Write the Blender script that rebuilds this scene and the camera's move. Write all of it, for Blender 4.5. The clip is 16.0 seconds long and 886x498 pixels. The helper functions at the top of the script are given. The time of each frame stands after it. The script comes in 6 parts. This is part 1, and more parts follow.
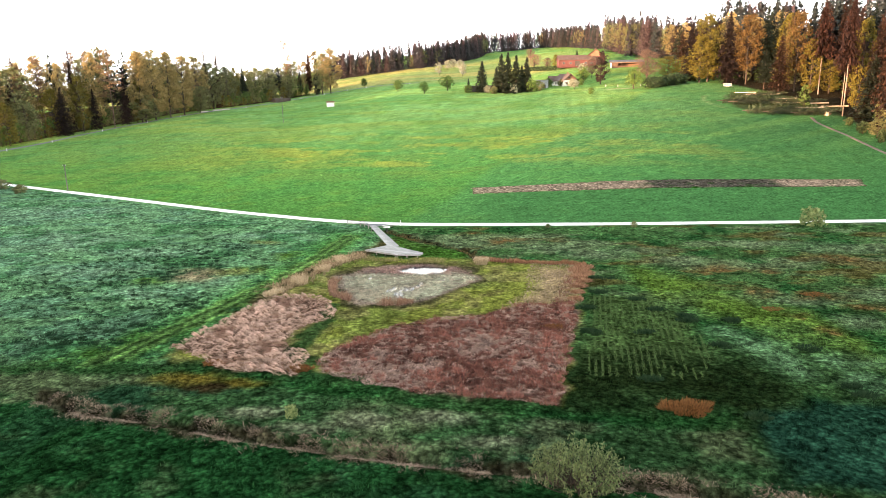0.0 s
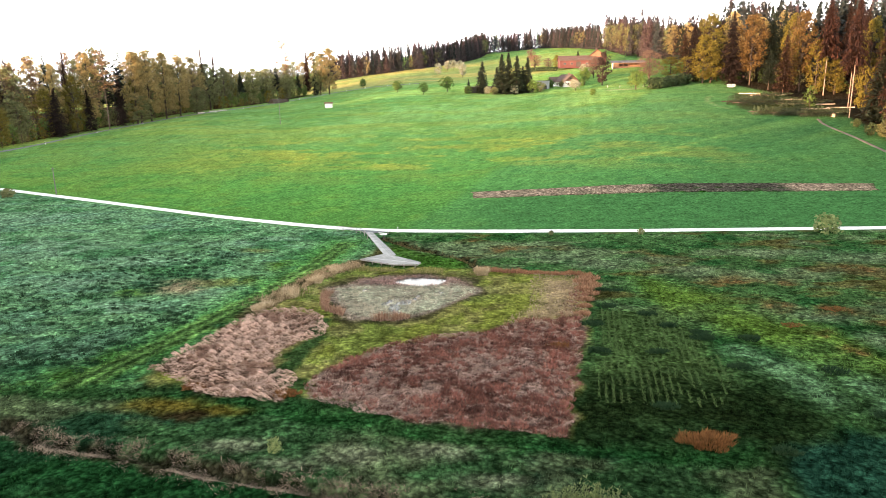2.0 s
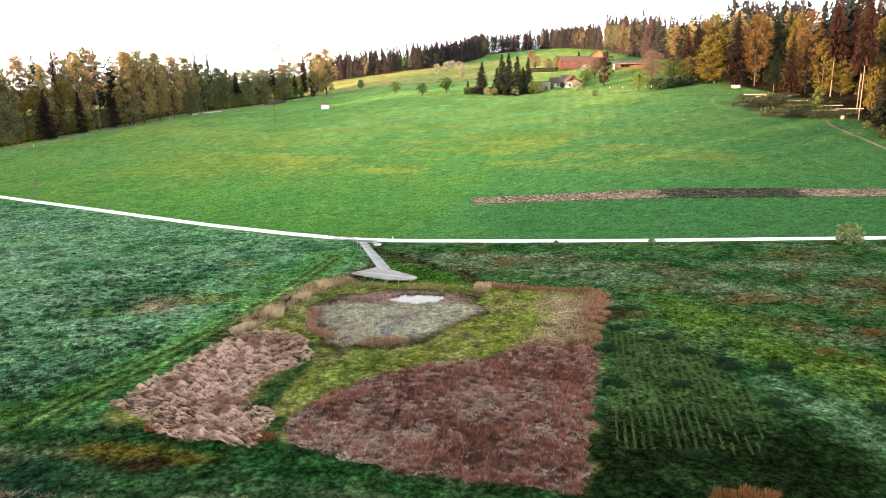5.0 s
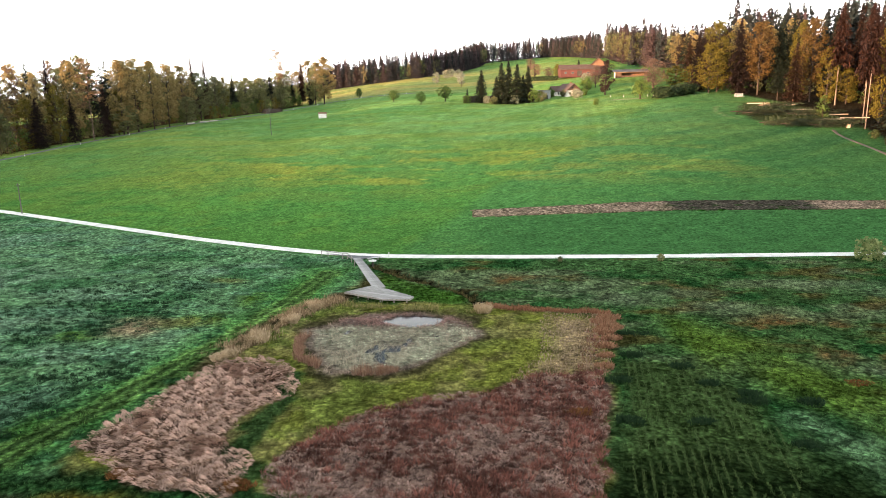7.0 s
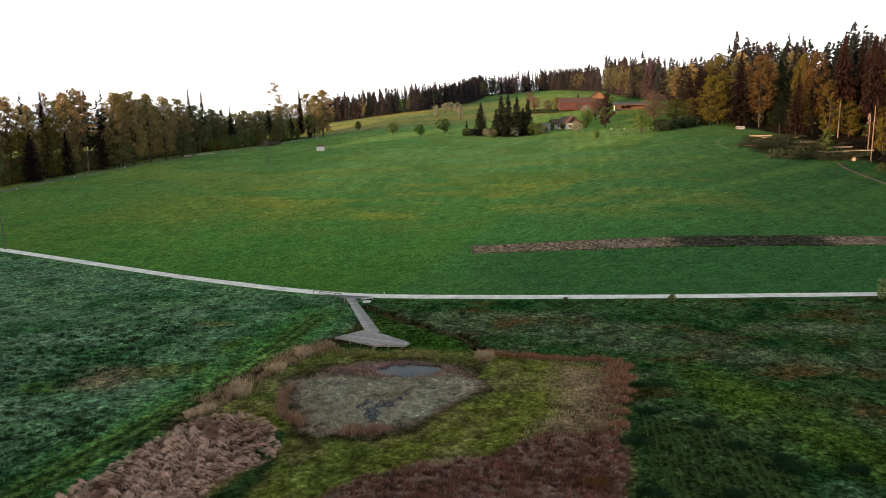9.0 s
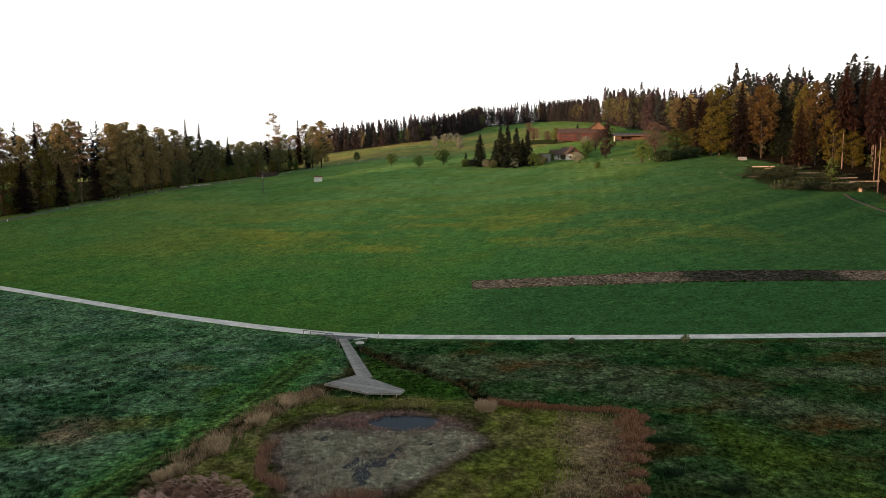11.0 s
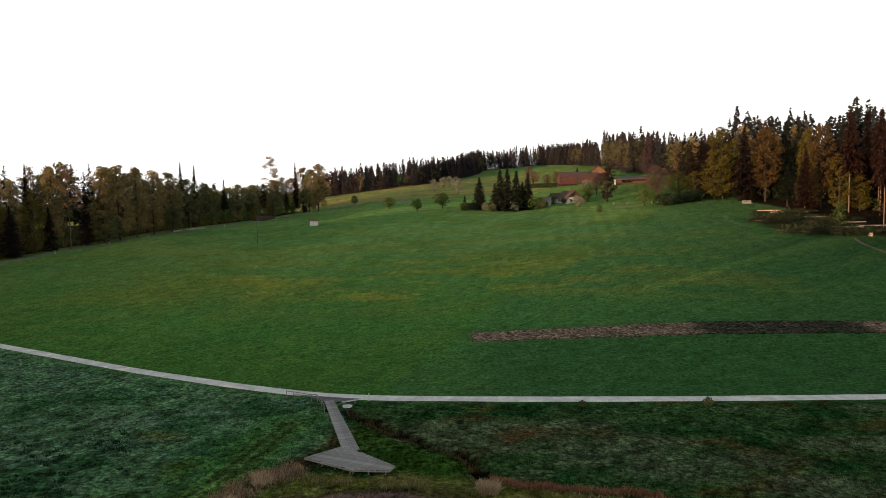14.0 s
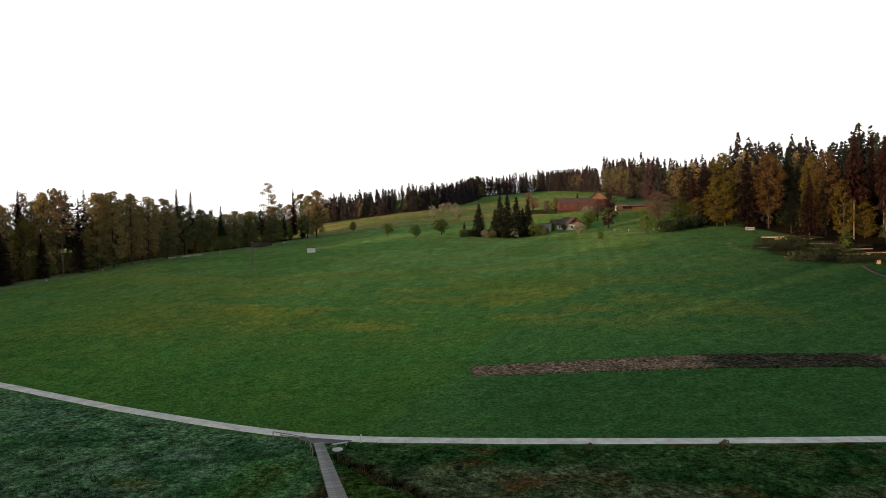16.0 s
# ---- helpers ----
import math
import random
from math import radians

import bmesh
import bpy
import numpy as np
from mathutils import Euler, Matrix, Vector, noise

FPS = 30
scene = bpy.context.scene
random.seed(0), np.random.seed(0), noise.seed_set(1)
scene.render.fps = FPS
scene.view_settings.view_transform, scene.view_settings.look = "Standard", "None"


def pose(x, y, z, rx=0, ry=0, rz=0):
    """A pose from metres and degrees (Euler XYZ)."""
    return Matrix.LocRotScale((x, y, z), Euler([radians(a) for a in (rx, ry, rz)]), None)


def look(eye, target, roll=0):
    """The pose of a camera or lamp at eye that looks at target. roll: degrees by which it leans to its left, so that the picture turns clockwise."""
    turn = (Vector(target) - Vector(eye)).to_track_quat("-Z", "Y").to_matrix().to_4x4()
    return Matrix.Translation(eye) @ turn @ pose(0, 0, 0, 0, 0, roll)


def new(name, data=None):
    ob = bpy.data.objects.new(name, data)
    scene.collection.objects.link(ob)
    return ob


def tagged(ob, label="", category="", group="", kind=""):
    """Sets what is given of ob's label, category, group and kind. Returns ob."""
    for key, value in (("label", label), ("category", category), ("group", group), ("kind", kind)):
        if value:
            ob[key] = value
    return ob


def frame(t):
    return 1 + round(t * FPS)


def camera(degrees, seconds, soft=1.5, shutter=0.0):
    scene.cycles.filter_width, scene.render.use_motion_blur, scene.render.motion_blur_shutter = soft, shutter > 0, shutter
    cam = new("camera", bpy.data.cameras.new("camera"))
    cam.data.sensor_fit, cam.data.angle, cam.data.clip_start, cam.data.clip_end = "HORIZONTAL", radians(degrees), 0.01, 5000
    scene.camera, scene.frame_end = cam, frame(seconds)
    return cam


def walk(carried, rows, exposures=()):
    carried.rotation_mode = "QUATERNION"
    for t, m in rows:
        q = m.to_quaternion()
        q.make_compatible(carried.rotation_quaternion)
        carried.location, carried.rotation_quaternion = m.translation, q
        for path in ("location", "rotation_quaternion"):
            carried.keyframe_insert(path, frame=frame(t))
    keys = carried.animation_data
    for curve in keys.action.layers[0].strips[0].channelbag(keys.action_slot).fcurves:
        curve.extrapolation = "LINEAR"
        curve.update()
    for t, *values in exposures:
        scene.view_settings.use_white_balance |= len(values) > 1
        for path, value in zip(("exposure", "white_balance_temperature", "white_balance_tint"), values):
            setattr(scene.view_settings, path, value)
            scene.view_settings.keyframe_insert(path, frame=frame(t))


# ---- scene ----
# ---------------------------------------------------------------- camera
cam = camera(65.0, 16.0, soft=0.75)


def aim(x, y, z, yaw, pitch, roll):
    a, p = radians(yaw), radians(pitch)
    way = Vector((-math.sin(a) * math.cos(p), math.cos(a) * math.cos(p), math.sin(p)))
    eye = Vector((x, y, z))
    return look(eye, eye + way, roll)


PATH = [
    (0.0, 0.671, -7.583, 27.436, 3.317, -13.652), (0.5, 0.654, -6.163, 27.467, 3.322, -13.635),
    (1.0, 0.633, -4.825, 27.490, 3.325, -13.615), (1.5, 0.609, -3.538, 27.505, 3.324, -13.610),
    (2.0, 0.582, -2.277, 27.513, 3.322, -13.605), (2.5, 0.552, -1.022, 27.515, 3.316, -13.590),
    (3.0, 0.520, 0.242, 27.511, 3.309, -13.571), (3.5, 0.487, 1.526, 27.502, 3.300, -13.564),
    (4.0, 0.451, 2.841, 27.489, 3.288, -13.558), (5.25, 0.356, 6.28, 27.44, 3.252, -13.52),
    (6.0, 0.298, 8.46, 27.41, 3.227, -13.42), (6.5, 0.258, 9.946, 27.383, 3.208, -13.255),
    (7.0, 0.218, 11.465, 27.358, 3.189, -12.851), (7.5, 0.179, 13.007, 27.333, 3.168, -12.246),
    (8.0, 0.141, 14.566, 27.310, 3.147, -11.603), (8.5, 0.104, 16.136, 27.288, 3.125, -10.928),
    (9.0, 0.068, 17.711, 27.268, 3.103, -10.253), (10.25, -0.014, 21.62, 27.235, 3.046, -8.68),
    (11.5, -0.079, 25.449, 27.226, 2.989, -7.160), (12.0, -0.100, 26.938, 27.234, 2.967, -6.560),
    (12.5, -0.117, 28.400, 27.249, 2.945, -5.980), (13.0, -0.131, 29.836, 27.271, 2.924, -5.395),
    (13.5, -0.140, 31.246, 27.301, 2.904, -4.815), (14.0, -0.145, 32.631, 27.341, 2.885, -4.250),
    (14.5, -0.145, 33.995, 27.390, 2.867, -3.710), (15.0, -0.140, 35.343, 27.449, 2.850, -3.180),
    (15.5, -0.130, 36.680, 27.519, 2.835, -2.660), (16.0, -0.114, 38.014, 27.600, 2.821, -2.115),
]
EXPOSURES = [(0.0, 3.16), (4.0, 3.02), (6.5, 2.82), (7.5, 2.34), (9.0, 1.46), (11.5, 0.94), (12.5, 0.80), (14.0, 0.80), (16.0, 0.70)]
walk(cam, [(t, aim(*row, -1.05)) for t, *row in PATH], EXPOSURES)

# ---------------------------------------------------------------- sky and sun
SUN_UP, SUN_LEFT = 3.1, 133.0     # degrees over the horizon, and to the left of +y
world = bpy.data.worlds.new("evening_sky")
scene.world = world
world.use_nodes = True
wn = world.node_tree.nodes
sky = wn.new("ShaderNodeTexSky")
sky.sky_type = "NISHITA"
sky.sun_disc = False
sky.sun_elevation = radians(SUN_UP)
sky.sun_rotation = radians(-SUN_LEFT)
sky.dust_density = 3.0
sky.air_density = 1.0
wn["Background"].inputs["Strength"].default_value = 0.15
haze = wn.new("ShaderNodeMix")        # thin high haze takes most colour out of the evening sky
haze.data_type = "RGBA"
haze.inputs[7].default_value = (5.6, 5.5, 5.2, 1)
where = wn.new("ShaderNodeTexCoord")
split = wn.new("ShaderNodeSeparateXYZ")
fade = wn.new("ShaderNodeMapRange")
fade.interpolation_type = "SMOOTHSTEP"
for slot, value in zip(("From Min", "From Max", "To Min", "To Max"), (0.29, 0.365, 0.95, 0.06)):
    fade.inputs[slot].default_value = value
world.node_tree.links.new(where.outputs["Generated"], split.inputs[0])
world.node_tree.links.new(split.outputs["Z"], fade.inputs["Value"])
world.node_tree.links.new(fade.outputs[0], haze.inputs[0])
world.node_tree.links.new(sky.outputs[0], haze.inputs[6])
world.node_tree.links.new(haze.outputs[2], wn["Background"].inputs["Color"])
sun_data = bpy.data.lights.new("sun", "SUN")
sun_data.energy, sun_data.angle, sun_data.color = 3.1, radians(0.6), (1.0, 0.60, 0.32)
sun = new("sun", sun_data)
a, e = radians(SUN_LEFT), radians(SUN_UP)
sun.matrix_world = look((-math.sin(a) * math.cos(e) * 900, math.cos(a) * math.cos(e) * 900, math.sin(e) * 900), (0, 0, 0))


# ---------------------------------------------------------------- materials
def shader(name, rough=0.85, spec=0.25, metal=0.0):
    m = bpy.data.materials.new(name)
    m.use_nodes = True
    b = m.node_tree.nodes["Principled BSDF"]
    b.inputs["Roughness"].default_value = rough
    b.inputs["Specular IOR Level"].default_value = spec
    b.inputs["Metallic"].default_value = metal
    return m, m.node_tree.nodes, m.node_tree.links, b


def noise_node(n, l, scale, detail=4.0, coords="Object", rough=0.6):
    c = n.new("ShaderNodeTexCoord")
    t = n.new("ShaderNodeTexNoise")
    t.inputs["Scale"].default_value, t.inputs["Detail"].default_value, t.inputs["Roughness"].default_value = scale, detail, rough
    l.new(c.outputs[coords], t.inputs["Vector"])
    return t


def ramp_node(n, l, source, stops):
    r = n.new("ShaderNodeValToRGB")
    while len(r.color_ramp.elements) < len(stops):
        r.color_ramp.elements.new(0.5)
    for el, (p, c) in zip(r.color_ramp.elements, stops):
        el.position, el.color = p, (*c, 1)
    l.new(source, r.inputs[0])
    return r


def mixed(n, l, a_out, b_out, fac=1.0, kind="MULTIPLY"):
    m = n.new("ShaderNodeMix")
    m.data_type, m.blend_type = "RGBA", kind
    m.inputs[0].default_value = fac
    l.new(a_out, m.inputs[6])
    l.new(b_out, m.inputs[7])
    return m.outputs[2]


def bumped(n, l, b, source, strength, distance):
    k = n.new("ShaderNodeBump")
    k.inputs["Strength"].default_value, k.inputs["Distance"].default_value = strength, distance
    l.new(source, k.inputs["Height"])
    l.new(k.outputs[0], b.inputs["Normal"])


def plain(name, dark, light, scale=3.0, rough=0.8, spec=0.25, bump=0.02, metal=0.0, per_object=0.0):
    """Two tones over two scales of noise with fine relief, and a shift from object to object."""
    m, n, l, b = shader(name, rough, spec, metal)
    t = noise_node(n, l, scale, 6)
    col = ramp_node(n, l, t.outputs[0], [(0.3, dark), (0.7, light)]).outputs[0]
    t2 = noise_node(n, l, scale * 0.13, 3)
    col = mixed(n, l, col, ramp_node(n, l, t2.outputs[0], [(0.3, (0.75,) * 3), (0.7, (1.15,) * 3)]).outputs[0])
    if per_object:
        o = n.new("ShaderNodeObjectInfo")
        lo, hi = 1 - per_object, 1 + per_object
        col = mixed(n, l, col, ramp_node(n, l, o.outputs["Random"], [(0.0, (lo,) * 3), (1.0, (hi,) * 3)]).outputs[0])
    l.new(col, b.inputs["Base Color"])
    if bump:
        bumped(n, l, b, t.outputs[0], 0.6, bump)
    return m


def tinted(name, scale, rough=0.9, bump=0.06, through_light=0.0, lo=0.6, hi=1.4, attr="tint", tufts=0.0):
    """Plants and soil whose mesh carries its own colour, broken up by fine noise; leaves let some light through."""
    m, n, l, b = shader(name, rough, 0.0)
    at = n.new("ShaderNodeAttribute")
    at.attribute_name = attr
    t = noise_node(n, l, scale, 8, rough=0.75)
    col = mixed(n, l, at.outputs["Color"], ramp_node(n, l, t.outputs[0], [(0.36, (lo,) * 3), (0.64, (hi,) * 3)]).outputs[0])
    height = t.outputs[0]
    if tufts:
        # tufts of two sizes: lit tops and shaded gaps are put into the colour
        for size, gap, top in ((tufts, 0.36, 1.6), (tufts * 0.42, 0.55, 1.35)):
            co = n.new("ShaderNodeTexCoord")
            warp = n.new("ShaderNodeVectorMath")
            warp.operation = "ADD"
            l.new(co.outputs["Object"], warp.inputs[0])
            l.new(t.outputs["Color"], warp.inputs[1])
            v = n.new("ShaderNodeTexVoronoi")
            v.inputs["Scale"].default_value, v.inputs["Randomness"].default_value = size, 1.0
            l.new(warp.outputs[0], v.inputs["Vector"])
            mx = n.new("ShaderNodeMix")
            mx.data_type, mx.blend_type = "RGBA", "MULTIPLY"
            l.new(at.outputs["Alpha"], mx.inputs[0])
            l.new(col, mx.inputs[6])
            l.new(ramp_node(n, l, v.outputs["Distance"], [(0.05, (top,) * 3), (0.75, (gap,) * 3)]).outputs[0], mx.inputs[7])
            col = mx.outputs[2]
            h = n.new("ShaderNodeMath")
            h.operation = "SUBTRACT"
            l.new(height, h.inputs[0])
            l.new(v.outputs["Distance"], h.inputs[1])
            height = h.outputs[0]
    l.new(col, b.inputs["Base Color"])
    if bump:
        bumped(n, l, b, height, 1.0, bump)
    if through_light:
        tr = n.new("ShaderNodeBsdfTranslucent")
        l.new(col, tr.inputs["Color"])
        mx = n.new("ShaderNodeMixShader")
        mx.inputs[0].default_value = through_light
        l.new(b.outputs[0], mx.inputs[1])
        l.new(tr.outputs[0], mx.inputs[2])
        l.new(mx.outputs[0], n["Material Output"].inputs["Surface"])
    return m


def leafy(name, dark, light, through_light=0.35, vary=0.25):
    """Foliage: each clump differs a little, each tree a little more, and light shines through."""
    m, n, l, b = shader(name, 0.75, 0.2)
    g = n.new("ShaderNodeNewGeometry")
    col = ramp_node(n, l, g.outputs["Random Per Island"], [(0.0, dark), (1.0, light)]).outputs[0]
    o = n.new("ShaderNodeObjectInfo")
    lo, hi = (1 - vary, 1 - vary, 1 - vary), (1 + vary, 1 + vary * 0.8, 1 + vary * 0.5)
    col = mixed(n, l, col, ramp_node(n, l, o.outputs["Random"], [(0.0, lo), (1.0, hi)]).outputs[0])
    l.new(col, b.inputs["Base Color"])
    tr = n.new("ShaderNodeBsdfTranslucent")
    l.new(col, tr.inputs["Color"])
    mx = n.new("ShaderNodeMixShader")
    mx.inputs[0].default_value = through_light
    l.new(b.outputs[0], mx.inputs[1])
    l.new(tr.outputs[0], mx.inputs[2])
    l.new(mx.outputs[0], n["Material Output"].inputs["Surface"])
    return m


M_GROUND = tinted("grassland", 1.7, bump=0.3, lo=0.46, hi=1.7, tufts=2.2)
M_TUFT = tinted("grass_blades", 0.8, bump=0.0, through_light=0.3, lo=0.8, hi=1.2)
M_REED = tinted("reed_straw", 2.0, bump=0.0, through_light=0.15, lo=0.75, hi=1.25)
M_GRAVEL = plain("pale_gravel", (0.74, 0.725, 0.68), (0.87, 0.855, 0.81), 4.0, 0.95, 0.1, 0.02)
M_ASPHALT = plain("grey_lane", (0.13, 0.13, 0.135), (0.2, 0.2, 0.2), 2.0, 0.9, 0.2, 0.01)
M_DIRT = plain("bare_dirt", (0.12, 0.095, 0.07), (0.24, 0.19, 0.145), 1.2, 0.95, 0.1, 0.06)
M_PLANK = plain("weathered_plank", (0.235, 0.225, 0.215), (0.40, 0.385, 0.37), 5.0, 0.8, 0.2, 0.01, per_object=0.22)
M_POST = plain("weathered_post", (0.20, 0.18, 0.16), (0.34, 0.31, 0.28), 6.0, 0.85, 0.2, 0.01)
M_POLE = plain("tarred_pole", (0.09, 0.085, 0.075), (0.16, 0.15, 0.13), 3.0, 0.85, 0.2, 0.01)
M_BARK = plain("bark", (0.045, 0.035, 0.03), (0.10, 0.078, 0.062), 4.0, 0.95, 0.1, 0.05, per_object=0.3)
M_PINE_BARK = plain("pine_bark", (0.09, 0.06, 0.05), (0.20, 0.14, 0.11), 3.0, 0.95, 0.1, 0.05, per_object=0.2)
M_BIRCH = plain("pale_bark", (0.35, 0.31, 0.26), (0.62, 0.57, 0.5), 2.0, 0.9, 0.1, 0.03, per_object=0.15)
M_PALE_TRUNK = plain("pale_pine_bark", (0.13, 0.10, 0.085), (0.27, 0.21, 0.175), 2.0, 0.95, 0.1, 0.04, per_object=0.15)
M_LOG = plain("debarked_log", (0.45, 0.34, 0.24), (0.68, 0.54, 0.42), 2.0, 0.85, 0.2, 0.03)
M_WHITE = plain("white_plaster", (0.70, 0.69, 0.66), (0.82, 0.81, 0.78), 1.5, 0.85, 0.2, 0.01)
M_WOOD = plain("brown_boards", (0.13, 0.07, 0.045), (0.24, 0.14, 0.09), 2.0, 0.8, 0.2, 0.02)
M_REDWALL = plain("red_boards", (0.078, 0.030, 0.029), (0.115, 0.045, 0.042), 2.0, 0.8, 0.2, 0.02)
M_TILE = plain("brown_roof_tiles", (0.080, 0.052, 0.045), (0.130, 0.086, 0.074), 2.5, 0.8, 0.2, 0.03)
M_DARKROOF = plain("dark_roof", (0.06, 0.055, 0.055), (0.13, 0.12, 0.12), 2.0, 0.7, 0.3, 0.02)
M_DARK = plain("dark_boards", (0.035, 0.03, 0.028), (0.075, 0.065, 0.06), 2.0, 0.85, 0.2, 0.02)
M_COWBOARDS = plain("weathered_brown_boards", (0.075, 0.045, 0.033), (0.13, 0.085, 0.06), 2.0, 0.85, 0.2, 0.02)
M_GREYWALL = plain("grey_boards", (0.20, 0.21, 0.22), (0.32, 0.33, 0.34), 2.0, 0.85, 0.2, 0.02)
M_GLASS = plain("window_glass", (0.03, 0.035, 0.04), (0.05, 0.055, 0.06), 1.0, 0.08, 0.6, 0.0)
M_METAL = plain("galvanised_metal", (0.45, 0.46, 0.47), (0.6, 0.6, 0.6), 3.0, 0.45, 0.5, 0.0, metal=0.6)
M_STONE = plain("pale_stone", (0.55, 0.55, 0.52), (0.74, 0.74, 0.7), 6.0, 0.8, 0.2, 0.01)
L_BEECH = leafy("beech_leaves", (0.185, 0.150, 0.068), (0.34, 0.255, 0.106), 0.45)
L_YELLOW = leafy("young_yellow_leaves", (0.092, 0.082, 0.014), (0.175, 0.142, 0.026), 0.38, 0.15)
L_ORANGE = leafy("orange_young_leaves", (0.078, 0.050, 0.016), (0.150, 0.090, 0.030), 0.35, 0.15)
L_RED = leafy("rust_red_needles", (0.022, 0.010, 0.008), (0.070, 0.031, 0.021), 0.22, 0.2)
L_GREEN = leafy("fresh_leaves", (0.06, 0.11, 0.025), (0.13, 0.19, 0.05), 0.4)
L_OLIVE = leafy("olive_leaves", (0.110, 0.125, 0.055), (0.21, 0.205, 0.092), 0.4)
L_SPRUCE = leafy("spruce_needles", (0.010, 0.016, 0.011), (0.030, 0.040, 0.022), 0.12)
L_BROWN = leafy("rusty_needles", (0.015, 0.0085, 0.0065), (0.054, 0.027, 0.017), 0.2, 0.3)
L_PINE = leafy("pine_needles", (0.105, 0.074, 0.042), (0.20, 0.130, 0.072), 0.3)
L_PINK = leafy("budding_twigs", (0.12, 0.078, 0.06), (0.21, 0.14, 0.11), 0.3)
L_COPPER = leafy("copper_leaves", (0.013, 0.009, 0.0085), (0.042, 0.025, 0.022), 0.22)
L_WHITE = leafy("white_blossom", (0.13, 0.15, 0.09), (0.34, 0.34, 0.28), 0.3, 0.1)
L_HEDGE = leafy("hedge_leaves", (0.018, 0.035, 0.015), (0.045, 0.07, 0.03), 0.2)
L_BRUSH = leafy("felled_spruce_needles", (0.022, 0.036, 0.022), (0.070, 0.090, 0.050), 0.2)
L_BUSH = leafy("willow_leaves", (0.05, 0.07, 0.025), (0.115, 0.145, 0.055), 0.4)
L_SHOOT = leafy("shrub_shoots", (0.105, 0.145, 0.055), (0.24, 0.28, 0.12), 0.4)
L_WILLOW = leafy("willow_shoots", (0.070, 0.098, 0.038), (0.165, 0.200, 0.086), 0.4)


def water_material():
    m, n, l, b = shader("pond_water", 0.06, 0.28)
    # blue of the mirrored sky is put into the base colour
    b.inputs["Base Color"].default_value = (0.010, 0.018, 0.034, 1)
    b.inputs["IOR"].default_value = 1.33
    t = noise_node(n, l, 3.0, 3)
    bumped(n, l, b, t.outputs[0], 0.12, 0.01)
    return m


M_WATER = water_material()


# ---------------------------------------------------------------- mesh and noise tools
def mesh_np(name, verts, faces, mat, tint=None, smooth=False):
    """A mesh from arrays; faces is an (n, 3) or (n, 4) array."""
    me = bpy.data.meshes.new(name)
    verts, faces = np.asarray(verts, np.float32), np.asarray(faces, np.int32)
    k = faces.shape[1]
    me.vertices.add(len(verts))
    me.vertices.foreach_set("co", verts.ravel())
    me.loops.add(faces.size)
    me.loops.foreach_set("vertex_index", faces.ravel())
    me.polygons.add(len(faces))
    me.polygons.foreach_set("loop_start", np.arange(0, faces.size, k, dtype=np.int32))
    if smooth:
        me.polygons.foreach_set("use_smooth", np.ones(len(faces), bool))
    if tint is not None:
        at = me.attributes.new("tint", "FLOAT_COLOR", "POINT")
        at.data.foreach_set("color", (tint if tint.shape[1] == 4 else np.c_[tint, np.ones(len(tint))]).astype(np.float32).ravel())
    me.materials.append(mat)
    me.update(calc_edges=True)
    return me


def link(name, me, parent=None, label=""):
    ob = new(name, me)
    ob.parent = parent
    return tagged(ob, label)


def thing(name, x, y, z, turn=0.0, scale=1.0):
    ob = new(name)
    ob.empty_display_size = 0.5
    ob.matrix_basis = pose(x, y, z, 0, 0, turn) @ Matrix.Scale(scale, 4)
    return ob


def part(name, bm, mat, parent, label=""):
    me = bpy.data.meshes.new(name)
    bm.to_mesh(me)
    bm.free()
    me.materials.append(mat)
    return link(name, me, parent, label)


def box(sx, sy, sz, at=(0, 0, 0), bevel=0.0, bm=None, turn=None):
    """A box whose base centre is at the given place."""
    bm = bm or bmesh.new()
    m = Matrix.Translation(Vector(at)) @ (turn or Matrix()) @ Matrix.Translation((0, 0, sz / 2)) @ Matrix.Diagonal((sx, sy, sz, 1))
    got = bmesh.ops.create_cube(bm, size=1, matrix=m)
    if bevel:
        edges = list({ed for v in got["verts"] for ed in v.link_edges})
        bmesh.ops.bevel(bm, geom=edges, offset=bevel, segments=1, affect="EDGES", profile=0.7)
    return bm


def rod(p, q, r1, r2=None, sides=8, bm=None):
    bm = bm or bmesh.new()
    p, q = Vector(p), Vector(q)
    turn = (q - p).to_track_quat("Z", "Y").to_matrix().to_4x4()
    m = Matrix.Translation((p + q) / 2) @ turn
    bmesh.ops.create_cone(bm, cap_ends=True, segments=sides, radius1=r1, radius2=r1 if r2 is None else r2, depth=(q - p).length, matrix=m)
    return bm


def lattice(ix, iy, seed):
    h = (ix.astype(np.int64) * 374761393 + iy.astype(np.int64) * 668265263 + seed * 974634777) & 0xFFFFFFFF
    h = ((h ^ (h >> 13)) * 1274126177) & 0xFFFFFFFF
    return ((h ^ (h >> 16)) & 0xFFFF) / 65535.0


def value_noise(x, y, seed=0):
    ix, iy = np.floor(x), np.floor(y)
    fx, fy = x - ix, y - iy
    fx, fy = fx * fx * (3 - 2 * fx), fy * fy * (3 - 2 * fy)
    a, b = lattice(ix, iy, seed), lattice(ix + 1, iy, seed)
    c, d = lattice(ix, iy + 1, seed), lattice(ix + 1, iy + 1, seed)
    return (a * (1 - fx) + b * fx) * (1 - fy) + (c * (1 - fx) + d * fx) * fy


def fbm(x, y, size, seed=0, octaves=4):
    """Cloudy noise from about 0 to 1, whose largest lumps are size metres wide."""
    out, amp, tot = 0, 1.0, 0
    for k in range(octaves):
        out = out + amp * value_noise(x / size * 2**k + 17.3 * k, y / size * 2**k - 9.1 * k, seed + k)
        tot, amp = tot + amp, amp * 0.55
    return out / tot


